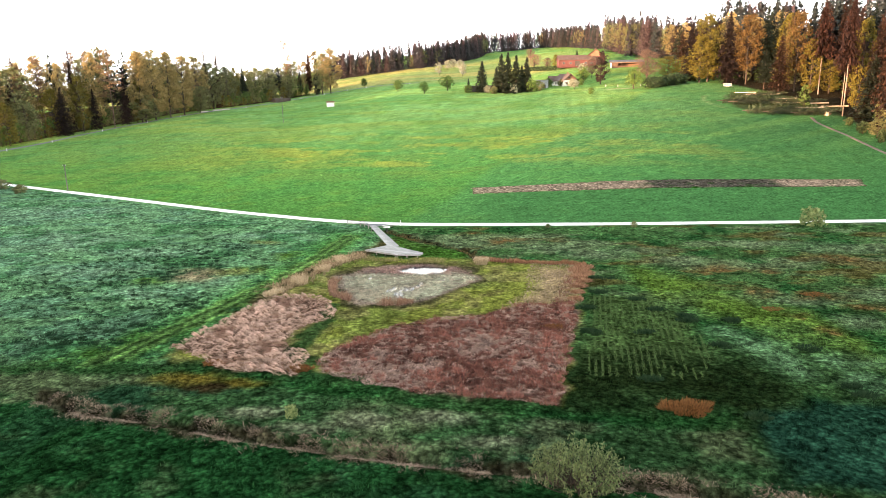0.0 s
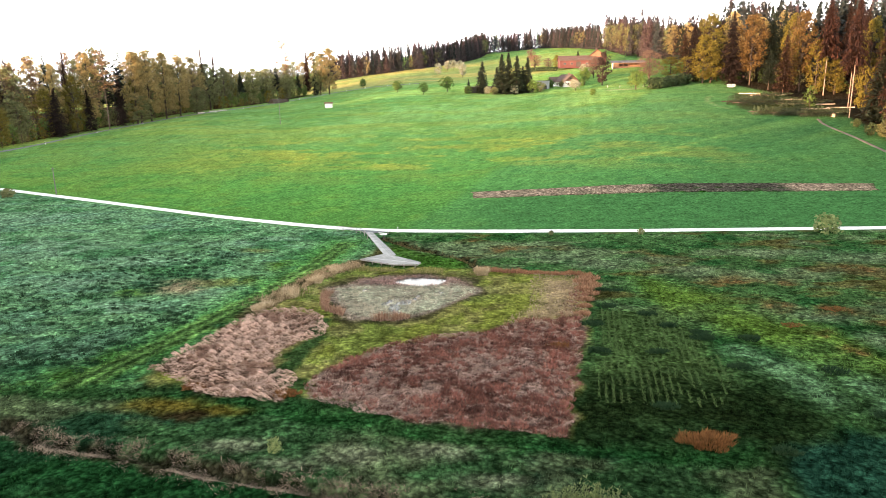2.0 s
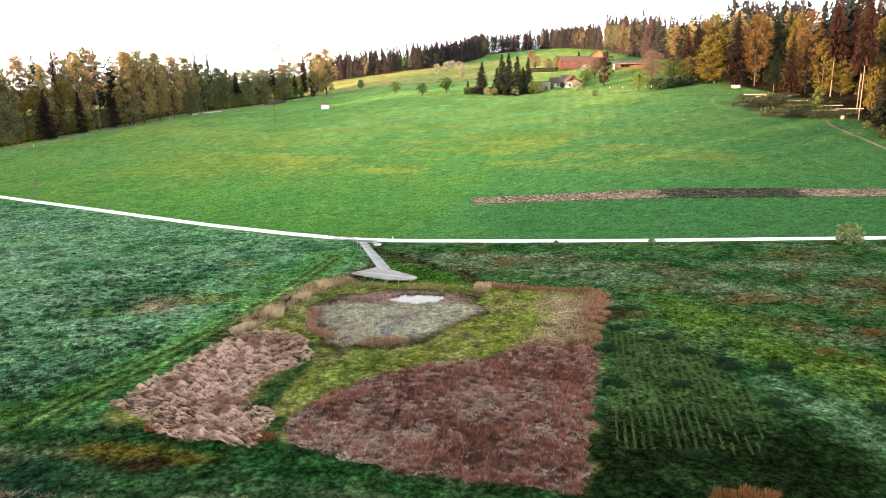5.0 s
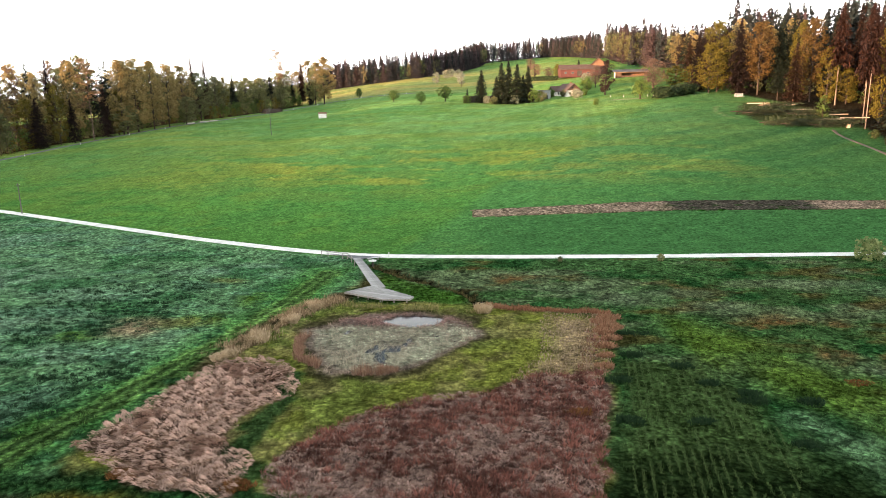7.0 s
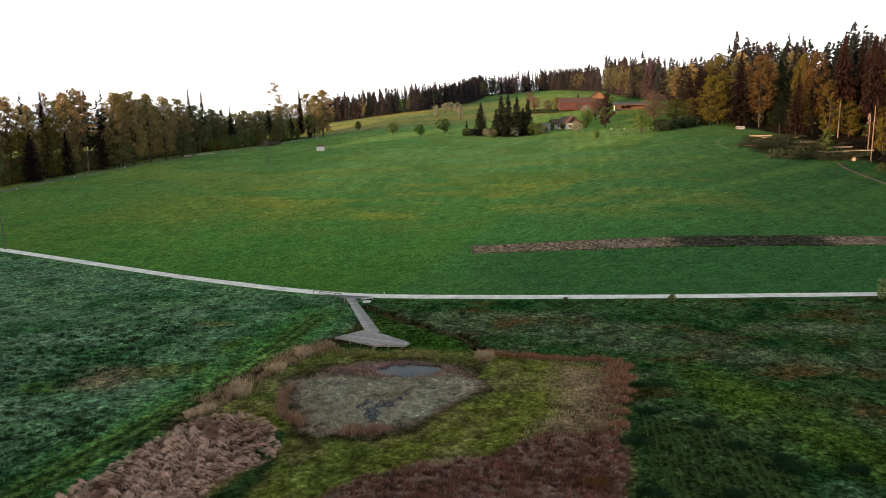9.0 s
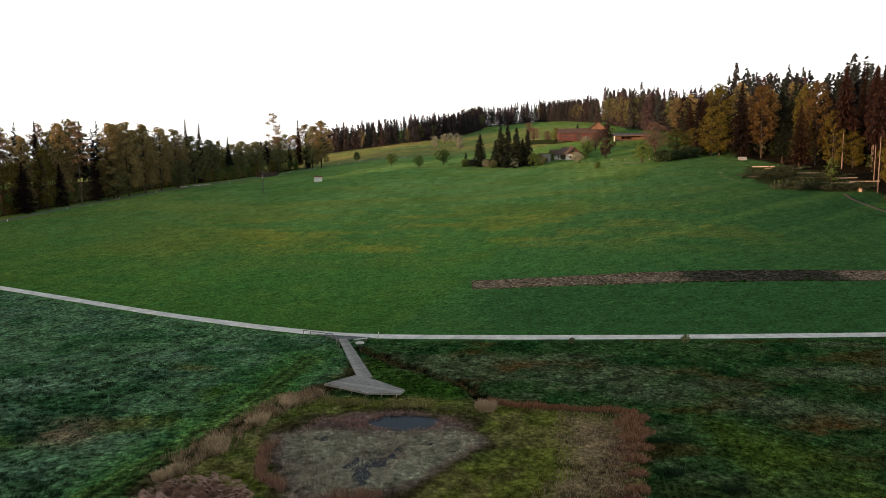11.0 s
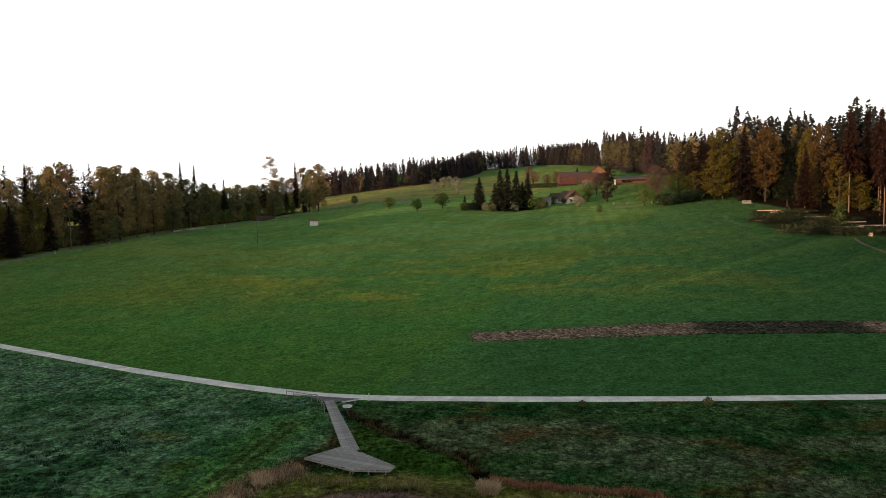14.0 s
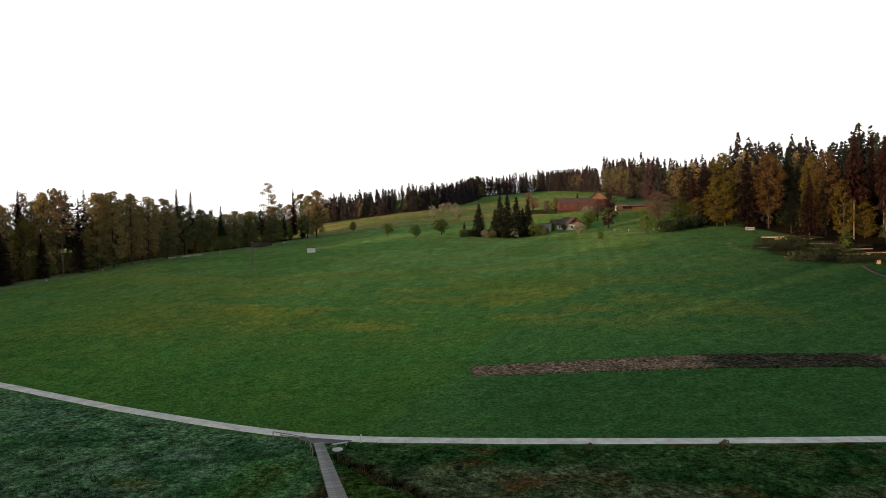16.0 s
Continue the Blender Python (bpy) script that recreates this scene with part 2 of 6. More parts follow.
def step(lo, hi, v):
    t = np.clip((v - lo) / (hi - lo), 0, 1)
    return t * t * (3 - 2 * t)


def inside(x, y, poly):
    """Signed distance to an outline on the plan: positive inside."""
    best, odd = np.full(np.shape(x), 1e9), np.zeros(np.shape(x), bool)
    for (x1, y1), (x2, y2) in zip(poly, poly[1:] + poly[:1]):
        ex, ey = x2 - x1, y2 - y1
        t = np.clip(((x - x1) * ex + (y - y1) * ey) / (ex * ex + ey * ey + 1e-9), 0, 1)
        best = np.minimum(best, np.hypot(x - x1 - t * ex, y - y1 - t * ey))
        odd ^= ((y1 > y) != (y2 > y)) & (x < ex * (y - y1) / (ey + 1e-12) + x1)
    return np.where(odd, best, -best)


def beside(x, y, line):
    """Distance to a line on the plan."""
    best = np.full(np.shape(x), 1e9)
    for (x1, y1), (x2, y2) in zip(line, line[1:]):
        ex, ey = x2 - x1, y2 - y1
        t = np.clip(((x - x1) * ex + (y - y1) * ey) / (ex * ex + ey * ey), 0, 1)
        best = np.minimum(best, np.hypot(x - x1 - t * ex, y - y1 - t * ey))
    return best


# ---------------------------------------------------------------- the lie of the land
FANS = np.array([-0.69, -0.37, -0.058, 0.256, 0.58])          # x over distance
AHEAD = np.array([135.0, 180, 240, 310, 400, 520, 700, 900, 1300])
RISE = np.array([
    [0, 0.5, 1.5, 4.0, 7.0, 10, 14, 18, 20],
    [0, 1.0, 4.0, 8.5, 12.5, 15, 20, 26, 30],
    [0, 1.0, 4.5, 10.5, 19.0, 26, 42, 59, 66],
    [0, 2.0, 6.5, 14.3, 23.5, 38, 57, 72, 80],
    [0, 1.5, 5.0, 10.5, 21.5, 38, 60, 82, 95]])


def along(xk, v, x):
    m = np.gradient(v, xk)
    m[0] = 0
    x = np.clip(x, xk[0], xk[-1])
    i = np.clip(np.searchsorted(xk, x) - 1, 0, len(xk) - 2)
    h = xk[i + 1] - xk[i]
    t = (x - xk[i]) / h
    return ((2 * t**3 - 3 * t**2 + 1) * v[i] + (t**3 - 2 * t**2 + t) * h * m[i]
            + (-2 * t**3 + 3 * t**2) * v[i + 1] + (t**3 - t**2) * h * m[i + 1])


def land(x, y):
    """Height of the land: a flat wet meadow, then a field that climbs to the farm and the woods."""
    x, y = np.atleast_1d(np.asarray(x, float)), np.atleast_1d(np.asarray(y, float))
    a = np.clip(x / np.maximum(y + 8, 60), FANS[0], FANS[-1])
    i = np.clip(np.searchsorted(FANS, a) - 1, 0, 3)
    t = step(0, 1, (a - FANS[i]) / (FANS[i + 1] - FANS[i]))
    c = np.stack([along(AHEAD, r, y) for r in RISE])
    return np.take_along_axis(c, i[None], 0)[0] * (1 - t) + np.take_along_axis(c, (i + 1)[None], 0)[0] * t


def ground_z(x, y):
    return float(land(x, y)[0])


# outlines on the plan
LANE = [(-330, 288), (-200, 217.5), (-138.3, 184.9), (-113.4, 171.7), (-82, 155.2), (-56.1, 141.6), (-34.3, 131.4), (-21.7, 126.7), (-13.9, 125.6),
        (5.8, 124.9), (27.3, 124.8), (48.7, 125.3), (76.9, 126.0), (140, 127), (330, 131)]
POND = [(-18.9, 81.6), (-20.1, 88.5), (-17, 94.3), (-10.9, 95.2), (-3.9, 94), (-0.4, 90.7), (0.2, 86.9), (-3.4, 81.5), (-7.5, 76.6), (-11.6, 75), (-16.1, 76.3)]
OPEN_WATER = [(-11.2, 92.0), (-9.6, 93.6), (-6.8, 94.0), (-4.7, 92.9), (-5.8, 91.1), (-8.2, 90.4)]
PALE = [(-32.6, 60.4), (-30, 70), (-27, 78.6), (-22.8, 80.2), (-18.4, 76.6), (-17.3, 71.2), (-21.0, 66.3), (-20.6, 61.9), (-17.5, 59.5), (-17.5, 53.8), (-25.8, 55.1), (-28.6, 58.5)]
RED = [(-16.2, 59.8), (-9.4, 68.2), (1.1, 72.2), (6, 75.8), (12.3, 76.5), (10.5, 63), (9.3, 59), (7.3, 47.9), (-7.3, 50.8), (-15.5, 54.5)]
SPARSE = [(3.0, 74), (6.5, 80), (7.5, 88), (8.5, 94.8), (15.6, 93.6), (14, 84), (12.5, 75)]
DAM = [(0.6, 98), (3, 96.6), (9, 95.6), (16.2, 94.4)]
DITCH = [(-39.2, 48.6), (-33.4, 46.1), (-26.0, 44.6), (-18.5, 42.1), (-9.5, 40.1), (-1.6, 38.4), (4.9, 37.4), (11.8, 36), (17.4, 34.6), (40, 29)]
BROOK = [(-17.5, 119.5), (-13.5, 115), (-8.5, 109.8), (-4, 106.2), (-1.5, 103.5), (0.2, 97.5)]
TRACK = [(-43.5, 38), (-41, 45.3), (-36.5, 61.8), (-29.9, 80.3), (-25.7, 98.4), (-23.2, 114.7)]
PLOUGH = [(-1.9, 168.2), (-1.8, 160), (20, 161.6), (40.3, 162.5), (70, 163.2), (93.2, 163.7), (96, 172.5), (70, 173), (42.5, 172.8), (20, 170.5)]
ROAD = [(-232, 60), (-222, 150), (-208, 220), (-196.1, 268.1), (-187.2, 316), (-166, 362), (-147.1, 414.8), (-125.6, 465.6), (-106, 506), (-80, 522), (-45, 520)]


WOOD_LEFT = [(-206, 262), (-198, 316), (-177, 364), (-158, 417), (-137, 468), (-118, 512), (-160, 560), (-300, 520), (-420, 300), (-420, -50), (-242, 60), (-228, 180)]
WOOD_RIGHT = [(127, 205), (137, 252), (146, 292), (150, 318), (148, 345), (138, 376), (131, 398), (144, 440), (150, 500), (126, 590), (106, 660), (300, 700), (500, 400), (400, 100)]
CLEARING = [(120, 296), (112, 310), (116, 335), (126, 362), (150, 362), (160, 330), (152, 298)]


def blend(base, colour, w):
    return base * (1 - w[..., None]) + np.array(colour) * w[..., None]


# soft-edged patches of plants and soil on the plan: x, y, half width, half depth
ORANGE_SPOTS = [(35.1, 91.9, 3.2, 1.8), (32.0, 91, 2.2, 1.2), (36.4, 81.3, 1.6, 2.2), (37.6, 71.3, 1.1, 1.0), (38.3, 66.2, 1.6, 1.0), (43.5, 78.8, 2.5, 1.6), (46.8, 74.3, 2.6, 1.5),
                (41.5, 91.5, 2.2, 1.2), (-0.7, 116.6, 2.6, 1.3), (5.0, 111.2, 3.4, 1.7), (26, 108, 3, 1.2), (55, 98, 4, 1.6), (60, 86, 3.5, 1.6)]
PALE_SPOTS = [(19.2, 100.5, 5, 2.4), (26, 103.4, 6, 2.2), (40.1, 76.5, 3.4, 1.6), (43.6, 69.3, 3.2, 2.0), (52, 80, 4.5, 2.6), (12, 105.2, 4, 2), (31, 98, 4, 1.6), (60, 104, 9, 3), (48, 108, 8, 2),
              (-9.5, 44.6, 2.6, 1.2), (-3, 45.6, 2.4, 1.0), (-19, 46.2, 2.6, 1.1), (1.6, 41.6, 2.6, 1.0), (-14, 43.4, 2.4, 0.8)]
TEAL_SPOTS = [(27.5, 65.6, 2.0, 1.6), (28.9, 62.3, 2.2, 2.4), (30.0, 58.2, 1.8, 2.4), (30.9, 55.1, 1.5, 1.8), (36.3, 57.6, 2.6, 1.8), (35.7, 52.9, 2.4, 2.0)]
DARK_SPOTS = [(9.8, 52.3, 2.0, 3.0), (14.0, 54.5, 3.2, 2.2), (21.1, 52.5, 3.4, 2.4), (24.7, 55, 2.2, 1.8), (26.6, 51.6, 2.2, 1.8), (23.0, 48.4, 2.4, 1.6), (11.5, 58, 1.6, 2.0), (17, 59, 3, 2)]
LEFT_DARK = [(-51.7, 84.4, 4.2, 1.4), (-50.2, 88.2, 3.4, 1.1), (-46.9, 90.6, 3.0, 1.2), (-44, 95.8, 3.0, 1.5), (-43, 100.5, 2.6, 1.4), (-41.3, 106.3, 2.2, 1.2), (-47.7, 63.4, 3.0, 1.2), (-44, 62.4, 2.2, 0.9),
             (-41.5, 65.2, 2.4, 0.9), (-41.2, 74.4, 2.2, 0.9), (-37.2, 75.5, 1.6, 0.8), (-57, 78, 4, 1.3), (-62, 84, 4, 1.2)]
LEFT_TEAL = [(-46.4, 80.4, 5, 2.6), (-60, 92, 9, 4.5), (-80, 112, 16, 9), (-37.6, 85.7, 3, 2.4), (-37.2, 119.5, 4, 1.5), (-43, 116, 6, 2.2), (-56, 104, 9, 4), (-100, 140, 20, 8)]
LEFT_LIME = [(-42.3, 55.6, 3.4, 1.8), (-46, 54, 3, 1.5), (-38.4, 63.5, 1.6, 2.4), (-40.4, 59.3, 1.8, 1.8), (-47, 86.6, 2.4, 1.6), (-34.5, 92.5, 3.2, 2.0), (-31, 101, 2, 3)]


def spots(x, y, rows, soft=0.45):
    w = np.zeros(np.shape(x))
    for sx, sy, rx, ry in rows:
        w = np.maximum(w, 1 - step(1 - soft, 1 + soft, np.hypot((x - sx) / rx, (y - sy) / ry)))
    return w


def land_colour(x, y):
    """Colour of the plants and the soil, patch by patch."""
    big, mid, fine = fbm(x, y, 22, 1), fbm(x, y, 6, 5), fbm(x, y, 1.3, 9, 3)
    jx, jy = x + (fbm(x, y, 3, 21) - 0.5) * 3.4, y + (fbm(x, y, 3, 31) - 0.5) * 3.4
    wx, wy = x + (fbm(x, y, 1.6, 23, 3) - 0.5) * 2.2, y + (fbm(x, y, 1.6, 33, 3) - 0.5) * 1.6
    # mown field, climbing to the farm; drilled lines show on its right half
    c = np.zeros(np.shape(x) + (3,)) + np.array((0.050, 0.132, 0.029))
    c = blend(c, (0.094, 0.182, 0.058), step(165, 330, y))
    # raking sun on the field is put into the colour as yellow streaks
    streak = fbm(x * 0.45 + y * 0.1, y, 9, 41, 5)
    c = blend(c, (0.180, 0.180, 0.030), 0.8 * step(0.42, 0.64, streak + 0.3 * (fine - 0.5)) * step(185, 215, y) * (1 - step(245, 300, y)) * step(-130, -60, x) * (1 - step(60, 120, x)))
    c = blend(c, (0.140, 0.175, 0.036), 0.6 * step(0.46, 0.74, fbm(x * 0.22 - y * 0.06, y, 13, 47)) * step(250, 290, y))
    c = blend(c, (0.042, 0.120, 0.030), 0.5 * step(0.48, 0.68, big))
    c = blend(c, (0.075, 0.150, 0.028), 0.5 * step(0.55, 0.72, mid))
    line = 0.5 + 0.5 * np.sin((x * 0.5 - y * 0.06) * 1.9)
    # centre of the field brightened: sunlight put into the grass colour
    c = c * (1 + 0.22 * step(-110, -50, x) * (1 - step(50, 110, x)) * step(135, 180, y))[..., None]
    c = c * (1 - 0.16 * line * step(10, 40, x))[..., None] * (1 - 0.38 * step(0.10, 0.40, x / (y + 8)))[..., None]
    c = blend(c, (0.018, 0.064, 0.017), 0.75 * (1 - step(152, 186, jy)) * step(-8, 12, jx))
    # far meadow: low sun is put into the colour, brighter with yellow patches
    c = blend(c, (0.125, 0.165, 0.062), 0.9 * step(490, 540, y) * (1 - step(720, 760, y)) * (1 - step(0.04, 0.16, x / (y + 8))))
    c = blend(c, (0.230, 0.200, 0.075), 0.8 * step(0.42, 0.6, fbm(x * 0.25 + y * 0.1, y, 16, 43)) * step(505, 545, y) * (1 - step(650, 720, y)) * (1 - step(0.04, 0.16, x / (y + 8))))
    c = blend(c, (0.16, 0.17, 0.075), 0.7 * (1 - step(0.5, 1.3, beside(x, y, [(111, 348), (106.5, 340), (104, 330), (104.5, 318), (107, 308)]))))
    c = blend(c, (0.19, 0.19, 0.12), 0.8 * (1 - step(0.4, 1.0, beside(x, y, [(58, 386), (70, 383), (84, 383), (97, 386), (112, 392)]))))
    east = step(-2.5, 2.5, x + 3 * (mid - 0.5) - np.interp(y, [133, 196, 253, 293, 420], [-13, 3.5, 31, 51, 112]))
    c = blend(c, (0.052, 0.140, 0.050), 0.42 * east)
    c = blend(c, (0.115, 0.165, 0.036), 0.35 * (1 - east) * step(0.40, 0.62, fbm(x, y, 11, 49, 5)) * step(140, 200, y))
    c = c * np.array((1.48, 1.40, 1.36))
    # wet meadow on the left of the track
    south = -(jy - np.interp(x, [p[0] for p in LANE], [p[1] for p in LANE]))
    w = step(0.5, 2.0, south)
    clump = fbm(x * 0.6, y * 1.4, 1.7, 57, 3)
    left = np.zeros(np.shape(x) + (3,)) + np.array((0.066, 0.128, 0.060))
    left = blend(left, (0.092, 0.145, 0.094), spots(wx, wy, LEFT_TEAL, 0.8) * (0.5 + 0.5 * step(0.4, 0.6, mid)))
    left = blend(left, (0.058, 0.112, 0.068), step(0.52, 0.66, fbm(x * 0.5, y, 4, 59)) * 0.7)
    left = blend(left, (0.022, 0.072, 0.024), step(0.55, 0.68, mid) * 0.7)
    left = blend(left, (0.048, 0.090, 0.010), spots(wx, wy, LEFT_LIME, 0.7) * 0.8)
    left = blend(left, (0.040, 0.112, 0.026), (1 - step(1.5, 7, beside(jx, jy, TRACK))) * 0.8)
    left = blend(left, (0.150, 0.118, 0.072), spots(wx, wy, [(-41.9, 89.6, 3.8, 3.4)], 0.6) * 0.95)
    left = blend(left, (0.085, 0.090, 0.030), spots(wx, wy, [(-36.5, 91.2, 3.6, 1.8), (-37.5, 110.5, 2.6, 1.4)], 0.7) * 0.8)
    left = blend(left, (0.014, 0.040, 0.020), 0.6 * spots(wx, wy, LEFT_DARK, 0.8) * step(0.48, 0.58, clump))
    left = blend(left, (0.018, 0.055, 0.024), step(0.58, 0.70, clump) * step(-80, -45, x) * (1 - step(98, 112, y)) * 0.7)
    ruts = np.abs(beside(x, y, TRACK) - 0.75)
    left = blend(left, (0.075, 0.135, 0.034), (1 - step(1.2, 2.4, beside(wx, wy, TRACK))) * 0.75)
    left = blend(left, (0.020, 0.040, 0.013), (1 - step(0.2, 0.55, ruts)) * 0.85 * step(0.25, 0.42, mid))
    left = left * (1.08 + 0.36 * step(60, 88, y) - 0.10 * step(95, 115, y))[..., None]
    # wet meadow on the right, mottled
    right = np.zeros(np.shape(x) + (3,)) + np.array((0.036, 0.078, 0.025))
    right = blend(right, (0.085, 0.108, 0.056), step(0.47, 0.62, fbm(x * 0.45, y, 6, 61)) * 0.75 * step(66, 90, y))
    right = blend(right, (0.060, 0.040, 0.012), step(0.58, 0.70, fbm(x * 0.5, y, 5, 71)) * 0.7 * step(70, 88, y))
    right = blend(right, (0.012, 0.050, 0.014), step(0.55, 0.68, mid) * 0.8)
    right = blend(right, (0.080, 0.105, 0.058), spots(wx, wy, PALE_SPOTS[:9], 0.8) * 0.75)
    right = blend(right, (0.068, 0.112, 0.018), (1 - step(1.5, 8.0, np.abs(jy + 1.45 * (jx - 23) - 87) * 0.57)) * step(20, 24, jx) * (1 - step(38, 42, jx)) * (0.35 + 0.5 * step(0.35, 0.6, mid)))
    right = blend(right, (0.088, 0.048, 0.018), spots(jx + 2 * (mid - 0.5), jy + 3 * (fine - 0.5), ORANGE_SPOTS, 0.9) * (0.35 + 0.6 * step(0.35, 0.6, fine)))
    beds = inside(jx, jy, [(10, 57), (12, 66), (14, 80), (23, 80), (25.5, 60), (21, 51), (9.5, 50)])
    right = blend(right, (0.034, 0.056, 0.017), step(-1, 2, beds) * 0.9)
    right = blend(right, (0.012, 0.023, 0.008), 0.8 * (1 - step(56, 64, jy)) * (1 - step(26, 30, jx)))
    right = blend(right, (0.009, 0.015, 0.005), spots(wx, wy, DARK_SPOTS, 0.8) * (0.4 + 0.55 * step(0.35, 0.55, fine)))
    right = blend(right, (0.078, 0.140, 0.068), spots(wx, wy, TEAL_SPOTS, 0.95) * (0.5 + 0.5 * step(0.35, 0.6, fine)))
    right = blend(right, (0.009, 0.030, 0.018), step(-1.0, 1.5, inside(jx, jy, [(24, 47.5), (29, 49.5), (40, 49), (40, 30), (22, 36), (22, 42)])) * 0.95)
    right = right * (1.12 - 0.10 * step(18, 28, jx) * (1 - step(78, 95, jy)) * step(50, 56, jy) + 0.75 * step(20, 26, jx) * (1 - step(46, 50, jy)))[..., None]
    side = step(-1.5, 1.5, jx - np.interp(y, [p[1] for p in TRACK], [p[0] + 6 for p in TRACK]))
    wet = left * (1 - side[..., None]) + right * side[..., None]
    # the enclosure round the pond
    yard = inside(jx, jy, [(-33, 58), (-27, 81), (-23, 100), (0, 99), (15.8, 94), (10.2, 60), (7.5, 48), (-16, 54)])
    wet = blend(wet, (0.122, 0.136, 0.026), step(-0.5, 1.2, yard) * (0.75 + 0.25 * step(0.4, 0.6, mid)))
    wet = blend(wet, (0.16, 0.120, 0.065), step(-0.5, 1.2, yard) * step(0.46, 0.62, fbm(x, y, 3, 83)) * 0.38)
    wet = blend(wet, (0.032, 0.078, 0.010), step(0, 1.5, inside(jx, jy, [(-15, 99.5), (-17, 117), (-8, 109), (-1, 103), (-1, 97.5)])) * 0.85)
    wet = blend(wet, (0.036, 0.030, 0.017), (1 - step(0.2, 1.0, np.abs(inside(jx, jy, POND) + 0.6))) * 0.75)
    wet = blend(wet, (0.060, 0.038, 0.022), (1 - step(0.8, 2.0, beside(jx, jy, [(-28.5, 78), (-26.3, 85), (-24, 92), (-21.8, 98), (-18.5, 102)]))) * 0.85)
    wet = blend(wet, (0.23, 0.165, 0.100), step(0, 3.0, inside(jx, jy, SPARSE)) * 0.8)
    wet = blend(wet, (0.10, 0.060, 0.040), step(-0.3, 0.7, inside(jx, jy, PALE)))
    wet = blend(wet, (0.110, 0.072, 0.056), step(-0.3, 0.7, inside(jx, jy, RED)))
    wet = blend(wet, (0.014, 0.040, 0.012), (1 - step(0.5, 1.4, beside(jx, jy, [(-18.2, 76), (-17.2, 70), (-19.5, 66), (-19.2, 60), (-16.8, 58), (-16.6, 53)]))) * 0.9)
    pool = inside(jx, jy, POND)
    wet = blend(wet, (0.135, 0.098, 0.084), step(-0.6, 0.5, pool))
    wet = blend(wet, (0.275, 0.285, 0.20), step(0.2, 1.8, pool) * (0.55 + 0.45 * step(0.38, 0.6, fbm(x, y, 5, 403))) * (1 - step(89, 93, jy)))
    # foreground strip and ditches
    fore = step(-1, 2, inside(jx, jy, [(-60, 57), (-33, 57), (-16, 53.2), (7.5, 47.2), (22, 47), (22, 25), (-60, 25)]))
    low = np.zeros(np.shape(x) + (3,)) + np.array((0.024, 0.056, 0.020))
    low = blend(low, (0.014, 0.040, 0.018), step(0.5, 0.62, mid))
    low = blend(low, (0.070, 0.088, 0.042), step(0.46, 0.66, fbm(x * 0.6, y, 4, 81)) * 0.75)
    low = blend(low, (0.110, 0.118, 0.072), spots(wx, wy, PALE_SPOTS[9:], 0.8) * 0.8)
    low = blend(low, (0.012, 0.050, 0.012), (1 - step(1.0, 2.6, np.abs(jy - np.interp(x, [-33, -16, 7, 22], [56, 52, 46.4, 45.5])))) * 0.8)
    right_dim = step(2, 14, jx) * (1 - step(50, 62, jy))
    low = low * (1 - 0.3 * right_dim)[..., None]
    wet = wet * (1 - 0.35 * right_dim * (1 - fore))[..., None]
    wet = wet * (1 - fore[..., None]) + low * fore[..., None]
    wet = blend(wet, (0.100, 0.072, 0.012), spots(wx, wy, [(-27.5, 52.8, 3.6, 1.3), (-22.5, 52.2, 2.4, 1.0)], 0.8) * 0.85)
    wet = blend(wet, (0.018, 0.011, 0.005), spots(wx, wy, [(-25.0, 51.0, 2.3, 1.0)], 0.5) * 0.95)
    under = np.interp(x, [p[0] for p in DITCH], [p[1] for p in DITCH]) - jy
    wet = blend(wet, (0.0085, 0.034, 0.010), step(0.2, 1.4, under) * (1 - 0.4 * step(0.5, 0.65, mid)))
    wet = blend(wet, (0.034, 0.027, 0.016), (1 - step(0.5, 1.5, beside(jx, jy, DITCH))) * 0.9)
    wet = blend(wet, (0.014, 0.010, 0.006), (1 - step(0.5, 1.2, beside(wx, wy, BROOK))) * 0.95)
    c = c * (1 - w[..., None]) + wet * w[..., None]
    floor = np.maximum(step(3, 6, inside(x, y, WOOD_LEFT)), step(3, 6, inside(x, y, WOOD_RIGHT)))
    c = blend(c, (0.030, 0.024, 0.015), floor)
    c = blend(c, (0.045, 0.040, 0.020), 0.8 * step(-2, 3, inside(jx, jy, CLEARING)))
    return c * (1 + (0.8 + 0.9 * w[..., None]) * (fine[..., None] - 0.5))


def land_relief(x, y):
    """Hummocks, ditches and the bed of the pond, on top of land()."""
    near = 1 - step(140, 260, y)
    d = (fbm(x, y, 2.2, 101, 3) - 0.5) * 0.30 * near * (1 - 0.75 * step(0, 4, y - np.interp(x, [p[0] for p in LANE], [p[1] for p in LANE])))
    d = d * step(2.0, 4.0, beside(x, y, LANE)) * step(2.5, 5.0, beside(x, y, ROAD))
    d = d - 0.7 * (1 - step(0.15, 1.1, beside(x, y, DITCH))) - 0.5 * (1 - step(0.2, 0.9, beside(x, y, BROOK)))
    bed = 0.08 + 0.10 * step(0.50, 0.64, fbm(x, y, 2.5, 401))
    bed = np.maximum(bed, 0.75 * step(-0.9, 0.1, inside(x, y, OPEN_WATER)))
    return d - bed * step(-0.4, 1.2, inside(x, y, POND))


